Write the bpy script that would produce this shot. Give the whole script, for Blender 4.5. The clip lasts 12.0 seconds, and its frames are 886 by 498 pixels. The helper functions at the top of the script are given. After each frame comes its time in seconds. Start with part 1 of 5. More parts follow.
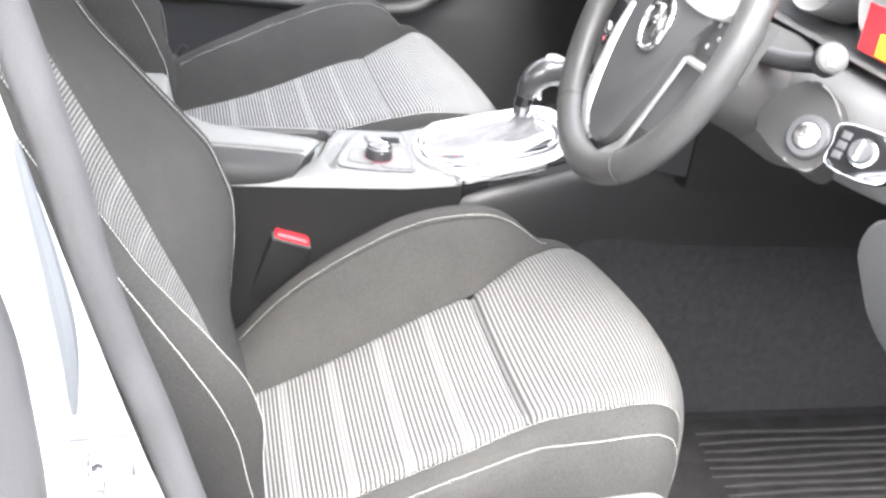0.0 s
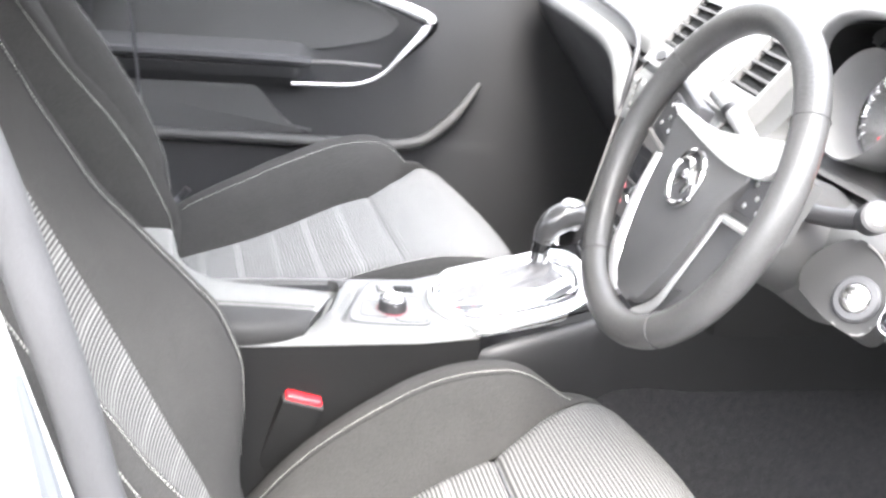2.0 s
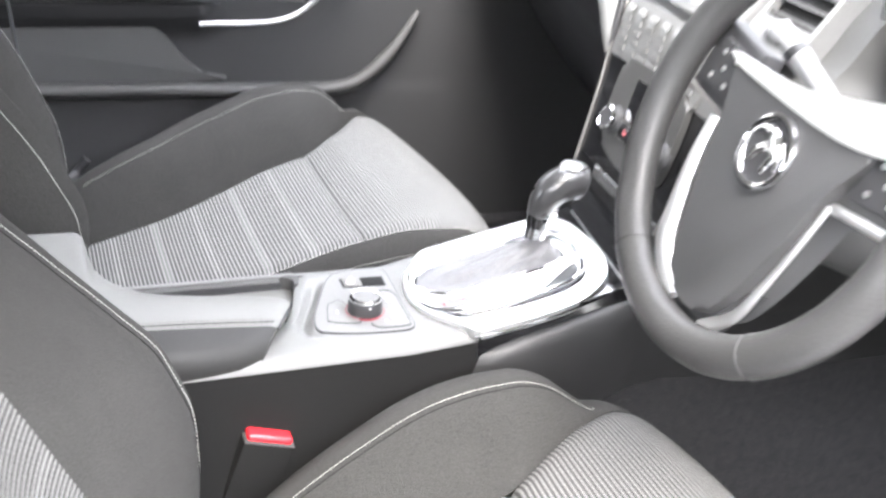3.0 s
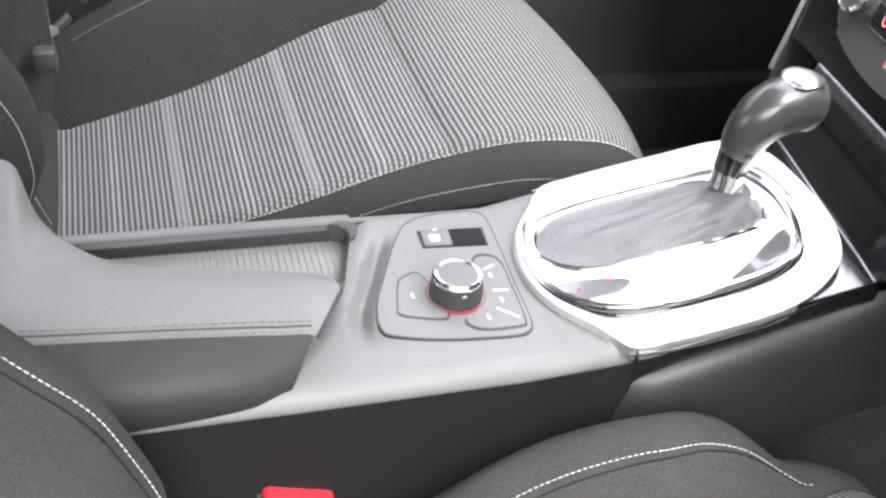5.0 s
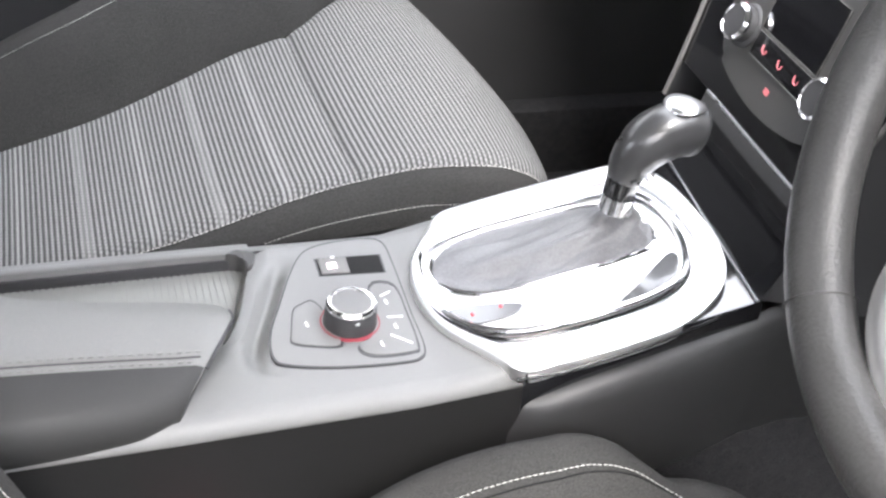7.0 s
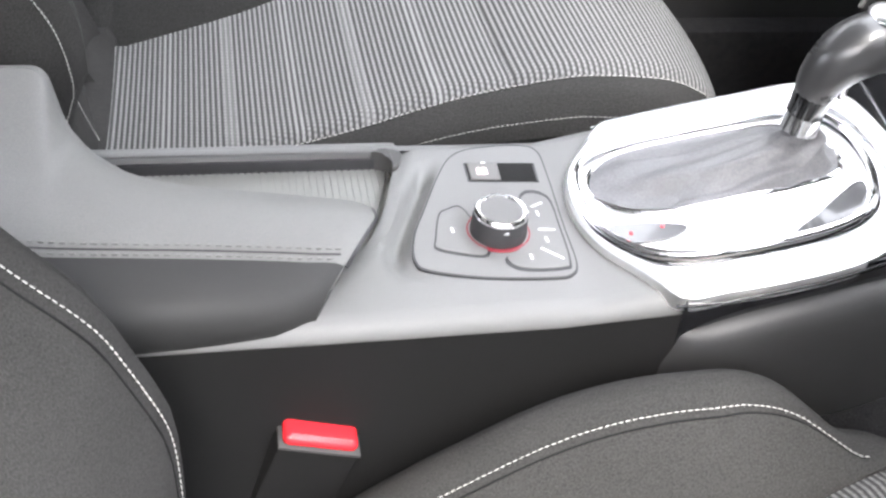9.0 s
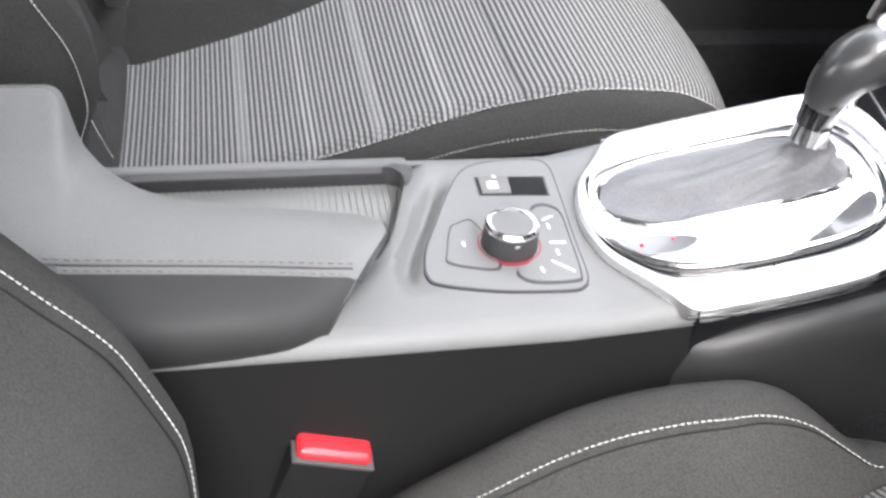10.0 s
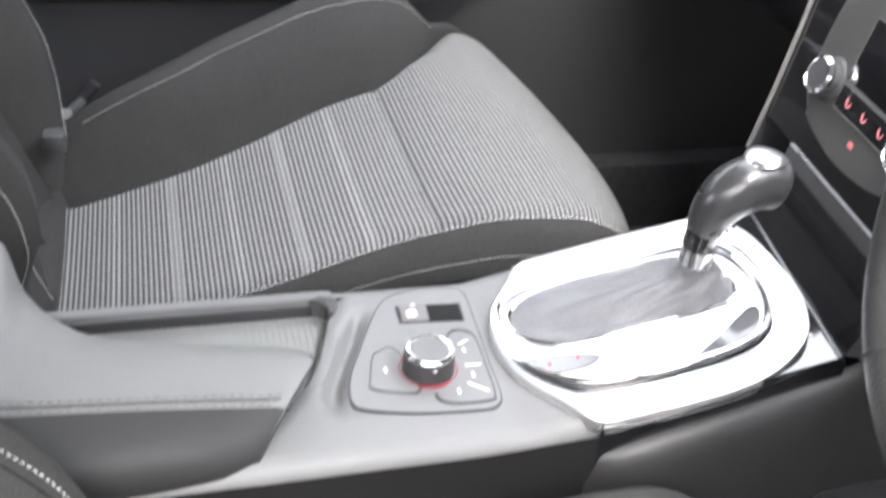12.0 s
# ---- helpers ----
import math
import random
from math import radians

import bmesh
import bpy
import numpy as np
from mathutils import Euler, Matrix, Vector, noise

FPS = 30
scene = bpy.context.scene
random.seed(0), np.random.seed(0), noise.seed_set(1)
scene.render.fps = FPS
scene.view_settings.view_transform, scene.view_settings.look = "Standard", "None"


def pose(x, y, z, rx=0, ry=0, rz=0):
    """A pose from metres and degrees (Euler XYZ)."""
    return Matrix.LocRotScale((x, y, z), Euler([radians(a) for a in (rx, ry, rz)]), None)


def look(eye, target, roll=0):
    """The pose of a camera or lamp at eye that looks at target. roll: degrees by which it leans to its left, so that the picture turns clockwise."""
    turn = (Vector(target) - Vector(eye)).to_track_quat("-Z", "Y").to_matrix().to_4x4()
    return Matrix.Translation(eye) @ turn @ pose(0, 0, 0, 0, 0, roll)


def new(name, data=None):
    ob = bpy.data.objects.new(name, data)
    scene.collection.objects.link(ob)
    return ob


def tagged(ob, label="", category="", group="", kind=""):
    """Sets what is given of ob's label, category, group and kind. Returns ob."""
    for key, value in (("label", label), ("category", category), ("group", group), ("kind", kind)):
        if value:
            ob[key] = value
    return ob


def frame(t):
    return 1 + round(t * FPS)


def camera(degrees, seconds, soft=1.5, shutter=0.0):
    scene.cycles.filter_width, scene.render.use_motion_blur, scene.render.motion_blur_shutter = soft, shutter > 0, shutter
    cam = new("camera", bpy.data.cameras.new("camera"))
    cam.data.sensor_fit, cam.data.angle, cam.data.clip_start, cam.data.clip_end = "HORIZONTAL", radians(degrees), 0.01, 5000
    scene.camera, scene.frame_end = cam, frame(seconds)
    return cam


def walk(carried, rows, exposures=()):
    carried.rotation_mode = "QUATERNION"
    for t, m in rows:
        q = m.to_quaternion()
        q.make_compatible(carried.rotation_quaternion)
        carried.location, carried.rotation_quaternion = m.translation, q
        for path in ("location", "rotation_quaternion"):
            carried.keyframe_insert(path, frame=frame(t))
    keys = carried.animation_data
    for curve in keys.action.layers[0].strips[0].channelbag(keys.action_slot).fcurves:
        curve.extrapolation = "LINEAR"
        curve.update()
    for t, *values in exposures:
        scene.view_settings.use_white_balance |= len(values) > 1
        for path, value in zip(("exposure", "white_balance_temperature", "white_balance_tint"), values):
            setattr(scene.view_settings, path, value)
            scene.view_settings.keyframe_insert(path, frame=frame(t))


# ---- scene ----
cam = camera(45.0, 12.0, soft=2.5, shutter=0.5)
EXPOSURES = [(0.0, 4.0), (1.5, 4.0), (2.0, 4.16), (2.6, 4.13), (3.5, 3.53), (5.5, 3.32), (12.0, 3.31)]
PATH = [
    (0, (-0.254, -1.308, 1.157), (0.253, 0.409, 0.268), 7.9),
    (0.5, (-0.251, -1.311, 1.148), (0.266, 0.373, 0.202), 7.9),
    (1, (-0.238, -1.31, 1.141), (0.253, 0.368, 0.169), 7.6),
    (1.5, (-0.238, -1.288, 1.148), (0.217, 0.434, 0.237), 7.6),
    (2, (-0.266, -1.226, 1.183), (0.248, 0.572, 0.476), 6.4),
    (2.5, (-0.322, -1.11, 1.182), (0.411, 0.615, 0.485), 6.3),
    (3, (-0.283, -0.948, 1.16), (0.411, 0.727, 0.313), 5.2),
    (3.5, (-0.196, -0.748, 1.111), (0.369, 0.889, 0.111), 6.3),
    (5.5, (-0.162, -0.54, 1.068), (0.379, 0.982, -0.112), 6.4),
    (6, (-0.143, -0.548, 1.081), (0.473, 0.966, -0.072), 7.4),
    (6.5, (-0.143, -0.558, 1.08), (0.5, 0.967, -0.041), 7.3),
    (7, (-0.141, -0.558, 1.082), (0.487, 0.965, -0.053), 7.4),
    (7.5, (-0.151, -0.547, 1.07), (0.395, 0.98, -0.102), 7.4),
    (9.5, (-0.14, -0.524, 1.04), (0.229, 0.972, -0.235), 6.4),
    (10, (-0.142, -0.528, 1.043), (0.218, 0.994, -0.203), 5.5),
    (10.5, (-0.158, -0.55, 1.052), (0.108, 1.037, -0.135), 3.9),
    (11, (-0.16, -0.561, 1.05), (0.1, 1.028, -0.137), 4.3),
    (11.5, (-0.155, -0.569, 1.064), (0.254, 1.004, -0.102), 5.9),
    (12, (-0.137, -0.57, 1.085), (0.339, 1.055, 0.02), 4.9),
]
walk(cam, [(t, look(eye, target, roll)) for t, eye, target, roll in PATH], EXPOSURES)

# ---- light ----
world = bpy.data.worlds.new("sky")
scene.world = world
world.use_nodes = True
wn = world.node_tree
sky = wn.nodes.new("ShaderNodeTexSky")
sky.sky_type = "NISHITA"
sky.sun_disc = False
sky.sun_elevation, sky.sun_rotation = radians(48), radians(200)
sky.dust_density, sky.air_density = 4.0, 1.0
haze = wn.nodes.new("ShaderNodeMix")
haze.data_type = "RGBA"
haze.inputs["Factor"].default_value = 0.8
wn.links.new(sky.outputs[0], haze.inputs["A"])
haze.inputs["B"].default_value = (9.05, 9.2, 9.85, 1)
bgd = wn.nodes["Background"]
wn.links.new(haze.outputs["Result"], bgd.inputs["Color"])
bgd.inputs["Strength"].default_value = 0.135
sun = new("sun", bpy.data.lights.new("sun", "SUN"))
sun.data.energy, sun.data.angle, sun.data.color = 0.95, radians(25), (1.0, 0.97, 0.93)
sun.matrix_world = look((0, 0, 0), (0.10, 0.50, -0.86))

# ---- materials ----


def mat(name, color, rough=0.6, metal=0.0, var=0.12, vscale=9.0, grain=0.08, gscale=700.0, coat=0.0, glow=None, spec=0.5):
    m = bpy.data.materials.new(name)
    m.use_nodes = True
    nt = m.node_tree
    p = nt.nodes["Principled BSDF"]
    p.inputs["Roughness"].default_value = rough
    p.inputs["Metallic"].default_value = metal
    p.inputs["Specular IOR Level"].default_value = spec
    p.inputs["Coat Weight"].default_value = coat
    p.inputs["Coat Roughness"].default_value = 0.06
    co = nt.nodes.new("ShaderNodeTexCoord")
    n1 = nt.nodes.new("ShaderNodeTexNoise")
    n1.inputs["Scale"].default_value, n1.inputs["Detail"].default_value = vscale, 6
    nt.links.new(co.outputs["Object"], n1.inputs["Vector"])
    ramp = nt.nodes.new("ShaderNodeMapRange")
    ramp.inputs["To Min"].default_value, ramp.inputs["To Max"].default_value = 1 - var * 1.6, 1 + var * 1.6
    nt.links.new(n1.outputs["Fac"], ramp.inputs["Value"])
    mul = nt.nodes.new("ShaderNodeVectorMath")
    mul.operation = "SCALE"
    mul.inputs[0].default_value = color
    nt.links.new(ramp.outputs[0], mul.inputs["Scale"])
    nt.links.new(mul.outputs[0], p.inputs["Base Color"])
    rr = nt.nodes.new("ShaderNodeMapRange")
    rr.inputs["To Min"].default_value, rr.inputs["To Max"].default_value = max(0.02, rough - 0.12), min(1, rough + 0.12)
    nt.links.new(n1.outputs["Fac"], rr.inputs["Value"])
    nt.links.new(rr.outputs[0], p.inputs["Roughness"])
    if grain:
        n2 = nt.nodes.new("ShaderNodeTexNoise")
        n2.inputs["Scale"].default_value, n2.inputs["Detail"].default_value = gscale, 3
        nt.links.new(co.outputs["Object"], n2.inputs["Vector"])
        b = nt.nodes.new("ShaderNodeBump")
        b.inputs["Strength"].default_value, b.inputs["Distance"].default_value = grain, 0.002
        nt.links.new(n2.outputs["Fac"], b.inputs["Height"])
        nt.links.new(b.outputs[0], p.inputs["Normal"])
        fleck = nt.nodes.new("ShaderNodeMapRange")
        fleck.inputs["From Min"].default_value, fleck.inputs["From Max"].default_value = 0.3, 0.7
        fleck.inputs["To Min"].default_value, fleck.inputs["To Max"].default_value = 1 - 0.55 * grain, 1 + 0.55 * grain
        nt.links.new(n2.outputs["Fac"], fleck.inputs["Value"])
        both = nt.nodes.new("ShaderNodeMath")
        both.operation = "MULTIPLY"
        nt.links.new(ramp.outputs[0], both.inputs[0])
        nt.links.new(fleck.outputs[0], both.inputs[1])
        nt.links.new(both.outputs[0], mul.inputs["Scale"])
    if glow:
        p.inputs["Emission Color"].default_value = (*glow[:3], 1)
        p.inputs["Emission Strength"].default_value = glow[3]
    return m


def ribbed(name, dark, light, pitch, band=0.0, knots=0.5):
    """Woven seat cloth: ribs across the seat, knots along each rib, and paler double bands every so often. UV in metres."""
    m = mat(name, dark, 0.92, var=0.1, vscale=14, grain=0.0, spec=0.2)
    nt = m.node_tree
    p = nt.nodes["Principled BSDF"]
    old = p.inputs["Base Color"].links[0].from_socket
    uv = nt.nodes.new("ShaderNodeUVMap")
    sep = nt.nodes.new("ShaderNodeSeparateXYZ")
    nt.links.new(uv.outputs[0], sep.inputs[0])

    def math_node(op, a, b=None):
        n = nt.nodes.new("ShaderNodeMath")
        n.operation = op
        for i, v in enumerate((a, b)):
            if v is None:
                continue
            if isinstance(v, (int, float)):
                n.inputs[i].default_value = v
            else:
                nt.links.new(v, n.inputs[i])
        return n.outputs[0]

    def wave(src, period, phase=0.0):
        s = math_node("SINE", math_node("ADD", math_node("MULTIPLY", src, 2 * math.pi / period), phase))
        return math_node("ADD", math_node("MULTIPLY", s, 0.5), 0.5)

    nz = nt.nodes.new("ShaderNodeTexNoise")
    nz.inputs["Scale"].default_value, nz.inputs["Detail"].default_value = 320, 3
    nt.links.new(uv.outputs[0], nz.inputs["Vector"])
    rib = math_node("POWER", wave(sep.outputs["X"], pitch), 1.3)
    row = math_node("FRACT", math_node("MULTIPLY", math_node("FLOOR", math_node("ADD", math_node("DIVIDE", sep.outputs["X"], pitch), 0.25)), 0.5))
    along = math_node("ADD", sep.outputs["Y"], math_node("MULTIPLY", row, 0.0052))
    knot = math_node("ADD", math_node("MULTIPLY", wave(along, 0.0052), 1.2 * knots), 0.95 - 0.6 * knots)
    fac = math_node("MULTIPLY", rib, knot)
    fac = math_node("MULTIPLY", fac, math_node("ADD", math_node("MULTIPLY", nz.outputs["Fac"], 0.8), 0.6))
    if band:
        bd = math_node("POWER", wave(sep.outputs["X"], band, 2.137), 240.0)
        bd2 = math_node("POWER", wave(sep.outputs["X"], band, 1.571), 220.0)
        fac = math_node("ADD", fac, math_node("MULTIPLY", math_node("MULTIPLY", math_node("MAXIMUM", bd, bd2), math_node("GREATER_THAN", math_node("ABSOLUTE", sep.outputs["X"]), 0.016)), 0.42))
    fac = math_node("MINIMUM", fac, 1.0)
    mix = nt.nodes.new("ShaderNodeMix")
    mix.data_type = "RGBA"
    nt.links.new(fac, mix.inputs["Factor"])
    nt.links.new(old, mix.inputs["A"])
    mix.inputs["B"].default_value = (*light, 1)
    nt.links.new(mix.outputs["Result"], p.inputs["Base Color"])
    bump = nt.nodes.new("ShaderNodeBump")
    bump.inputs["Strength"].default_value, bump.inputs["Distance"].default_value = 0.5, 0.0012
    nt.links.new(fac, bump.inputs["Height"])
    nt.links.new(bump.outputs[0], p.inputs["Normal"])
    return m


CLOTH = mat("plain_seat_cloth", (0.0375, 0.0365, 0.035), 0.95, var=0.14, vscale=20, grain=0.5, gscale=800, spec=0.15)
RIB_BANDED = ribbed("ribbed_banded_cloth", (0.035, 0.0346, 0.034), (0.175, 0.1725, 0.168), 0.0046, 0.0555, 0.25)
RIB_PLAIN = ribbed("ribbed_cloth", (0.035, 0.0346, 0.034), (0.170, 0.1675, 0.163), 0.0046, knots=0.25)
# Passenger seat's copies of the cloth, with extra light put into the tone.
RIB_BANDED_FAR = ribbed("coarse_ribbed_banded_cloth_lit", (0.048, 0.0475, 0.0465), (0.275, 0.272, 0.264), 0.0048, 0.0555)
RIB_PLAIN_FAR = ribbed("coarse_ribbed_cloth_lit", (0.046, 0.0455, 0.0445), (0.265, 0.262, 0.254), 0.0048)
THREAD = mat("pale_thread", (0.5, 0.49, 0.46), 0.8, grain=0)
PLASTIC = mat("grey_console_plastic", (0.148, 0.148, 0.145), 0.5, var=0.06, vscale=14, grain=0.12, gscale=1800)
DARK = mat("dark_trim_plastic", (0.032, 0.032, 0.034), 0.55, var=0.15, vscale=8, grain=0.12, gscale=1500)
DASH = mat("soft_dash_plastic", (0.052, 0.052, 0.0515), 0.6, var=0.08, vscale=10, grain=0.2, gscale=1100)
VALANCE = mat("pale_seat_plastic", (0.125, 0.121, 0.117), 0.5, var=0.07, grain=0.1)
GLOSS = mat("piano_black", (0.008, 0.008, 0.009), 0.07, var=0.2, grain=0.0, coat=1.0)
LEATHER = mat("wheel_leather", (0.043, 0.0425, 0.042), 0.40, var=0.12, vscale=25, grain=0.28, gscale=520)
ARM_VINYL = mat("armrest_vinyl", (0.14, 0.14, 0.135), 0.55, var=0.06, vscale=16, grain=0.2, gscale=1300)
BOOT = mat("gaiter_leather", (0.135, 0.135, 0.14), 0.55, var=0.2, vscale=40, grain=0.25, gscale=600)
CHROME = mat("chrome", (0.85, 0.85, 0.86), 0.08, 1.0, var=0.05, grain=0)
PLATE = mat("bright_silver_plate", (0.93, 0.93, 0.93), 0.42, 1.0, var=0.03, vscale=30, grain=0.02, gscale=900)
REDGLOW = mat("red_glow_ring", (0.16, 0.02, 0.03), 0.4, grain=0, glow=(1.0, 0.06, 0.1, 0.014))
WARMLAMP = mat("pale_lamp", (0.85, 0.7, 0.7), 0.3, grain=0, glow=(1.0, 0.75, 0.72, 0.12))
SATIN = mat("satin_silver", (0.80, 0.80, 0.81), 0.30, 1.0, var=0.04, vscale=30, grain=0.02, gscale=900)
CARPET = mat("dark_carpet", (0.037, 0.0365, 0.038), 1.0, var=0.22, vscale=90, grain=0.8, gscale=900, spec=0.05)
MATRUB = mat("mat_pile", (0.024, 0.0235, 0.024), 0.95, var=0.4, vscale=18, grain=0.7, gscale=600, spec=0.1)
MATRIB = mat("mat_rib", (0.027, 0.0262, 0.0248), 0.9, var=0.55, vscale=30, grain=0.5, gscale=700)
RED = mat("red_button", (0.62, 0.025, 0.035), 0.25, var=0.06, grain=0, spec=0.6)
REDLED = mat("red_lamp", (0.5, 0.02, 0.03), 0.4, grain=0, glow=(1.0, 0.05, 0.08, 0.09))
REDMARK = mat("red_symbol", (0.6, 0.16, 0.18), 0.5, grain=0, glow=(1.0, 0.3, 0.33, 0.02))
WHITEMARK = mat("white_symbol", (0.8, 0.8, 0.8), 0.5, grain=0)
SCREEN = mat("dark_display", (0.006, 0.006, 0.007), 0.12, grain=0, coat=0.6)
# Sky reflection on the upper display put into a pale base colour.
PALESCREEN = mat("sky_sheen_glass", (0.24, 0.245, 0.25), 0.15, var=0.05, grain=0, coat=0.8)
GREYGLOSS = mat("grey_gloss_plastic", (0.085, 0.086, 0.09), 0.18, var=0.1, vscale=60, grain=0, coat=0.5)
PAINT = mat("white_car_paint", (0.8, 0.8, 0.79), 0.3, var=0.03, grain=0, coat=0.7)
RUBBER = mat("door_seal_rubber", (0.05, 0.05, 0.052), 0.6, var=0.2, vscale=14, grain=0.15)
# Shade of the pillar's channel, ledge and slot put into this grey.
JAMBGREY = mat("grey_pillar_shade", (0.085, 0.091, 0.098), 0.4, var=0.08, grain=0)
HEAD = mat("pale_headliner", (0.4, 0.39, 0.37), 0.95, var=0.06, grain=0.3, gscale=900)
YELLOW = mat("yellow_sticker", (0.8, 0.5, 0.03), 0.5, grain=0)
ASPHALT = mat("asphalt", (0.06, 0.06, 0.06), 0.9, var=0.3, vscale=3, grain=0.6, gscale=200)
LINEN = mat("ribbed_tray_rubber", (0.19, 0.19, 0.18), 0.7, var=0.06, grain=0.1)

KNOB = mat("satin_black_knob", (0.030, 0.030, 0.031), 0.30, var=0.1, vscale=30, grain=0.02, coat=0.3)
BARREL = mat("brushed_lock_metal", (0.8, 0.79, 0.76), 0.28, 1.0, var=0.1, vscale=60, grain=0.05)
RENDERED = mat("grey_render", (0.22, 0.22, 0.21), 0.9, var=0.1, vscale=2, grain=0.3, gscale=60)

DOORPAD = mat("door_pad_vinyl", (0.062, 0.062, 0.0615), 0.65, var=0.1, vscale=9, grain=0.2, gscale=1200)
PADDING = mat("dark_padding_vinyl", (0.024, 0.024, 0.0245), 0.38, var=0.1, vscale=14, grain=0.2, gscale=1300)
DOORTRIM = mat("door_trim_plastic", (0.029, 0.029, 0.030), 0.6, var=0.12, vscale=10, grain=0.15, gscale=1300)
CLAD = mat("dark_cladding_plastic", (0.0077, 0.0075, 0.0075), 0.75, var=0.15, vscale=9, grain=0.18, gscale=1400, spec=0.22)
RECESS = mat("grey_recess_plastic", (0.05, 0.049, 0.048), 0.55, var=0.08, grain=0.12)
# Paler copy of the dash plastic, with light from above in its tone.
DASHTOP = mat("lit_dash_plastic", (0.13, 0.13, 0.128), 0.55, var=0.07, vscale=12, grain=0.18, gscale=1100)
DASHLOW = mat("grey_dash_plastic", (0.060, 0.060, 0.059), 0.6, var=0.1, vscale=12, grain=0.2, gscale=1100)
HUB = mat("airbag_cover_plastic", (0.052, 0.052, 0.0535), 0.5, var=0.08, vscale=12, grain=0.15, gscale=1200)
STALK = mat("glossy_grey_stalk", (0.3, 0.3, 0.3), 0.25, var=0.05, grain=0, coat=0.5)
BOX = mat("dark_soft_plastic", (0.017, 0.0168, 0.0166), 0.65, var=0.1, vscale=14, grain=0.15, gscale=1500)

# ---- mesh helpers ----


def part(name, bm, material, parent=None, label="", smooth=True):
    me = bpy.data.meshes.new(name)
    bmesh.ops.recalc_face_normals(bm, faces=bm.faces)
    bm.to_mesh(me)
    bm.free()
    if smooth:
        me.shade_smooth()
        me.set_sharp_from_angle(angle=radians(38))
    me.materials.append(material)
    ob = new(name, me)
    ob.parent = parent
    if label:
        tagged(ob, label=label)
    return ob


def thing(name, label, category, m=None, kind="", group=""):
    e = new(name)
    e.empty_display_size = 0.05
    if m is not None:
        e.matrix_world = m
    return tagged(e, label=label, category=category, kind=kind, group=group)


def solid(ob, t, offset=-1.0):
    s = ob.modifiers.new("thickness", "SOLIDIFY")
    s.thickness, s.offset = t, offset
    return ob


def lerp(x, table):
    """Smooth value at x from a table of (x, value), without overshoot."""
    if x <= table[0][0]:
        return table[0][1]
    if x >= table[-1][0]:
        return table[-1][1]
    n = len(table)
    i = 0
    while x > table[i + 1][0]:
        i += 1

    def rise(k):
        return (table[k + 1][1] - table[k][1]) / (table[k + 1][0] - table[k][0])

    def slope(k):
        if k == 0 or k == n - 1:
            return rise(0) if k == 0 else rise(n - 2)
        a, c = rise(k - 1), rise(k)
        return 0.0 if a * c <= 0 else 2 * a * c / (a + c)

    h = table[i + 1][0] - table[i][0]
    t = (x - table[i][0]) / h
    return ((1 + 2 * t) * (1 - t) ** 2 * table[i][1] + t * (1 - t) ** 2 * h * slope(i)
            + t * t * (3 - 2 * t) * table[i + 1][1] + t * t * (t - 1) * h * slope(i + 1))


def catmull(pts, n=8, closed=True):
    pts = [Vector(p) for p in pts]
    out, c = [], len(pts)
    for i in range(c if closed else c - 1):
        if closed:
            p0, p1, p2, p3 = pts[i - 1], pts[i], pts[(i + 1) % c], pts[(i + 2) % c]
        else:
            p0, p1, p2, p3 = pts[max(i - 1, 0)], pts[i], pts[i + 1], pts[min(i + 2, c - 1)]
        for k in range(n):
            t = k / n
            out.append(0.5 * (2 * p1 + (p2 - p0) * t + (2 * p0 - 5 * p1 + 4 * p2 - p3) * t * t + (3 * p1 - p0 - 3 * p2 + p3) * t ** 3))
    if not closed:
        out.append(pts[-1].copy())
    return out


def grid(fn, us, vs, uv=None, bm=None):
    bm = bm or bmesh.new()
    layer = bm.loops.layers.uv.verify()
    vv = [[bm.verts.new(fn(u, v)) for v in vs] for u in us]
    for i in range(len(us) - 1):
        for j in range(len(vs) - 1):
            f = bm.faces.new((vv[i][j], vv[i + 1][j], vv[i + 1][j + 1], vv[i][j + 1]))
            for loop, (a, b) in zip(f.loops, ((i, j), (i + 1, j), (i + 1, j + 1), (i, j + 1))):
                loop[layer].uv = uv(us[a], vs[b]) if uv else (us[a], vs[b])
    return bm


def steps(a, b, n):
    return [a + (b - a) * i / n for i in range(n + 1)]


def loft(loops, caps=True, bm=None, closed=True):
    bm = bm or bmesh.new()
    rows = [[bm.verts.new(p) for p in lp] for lp in loops]
    n = len(rows[0])
    for r0, r1 in zip(rows, rows[1:]):
        for i in range(n if closed else n - 1):
            bm.faces.new((r0[i], r0[(i + 1) % n], r1[(i + 1) % n], r1[i]))
    if caps and closed:
        bm.faces.new(rows[0][::-1])
        bm.faces.new(rows[-1])
    return bm


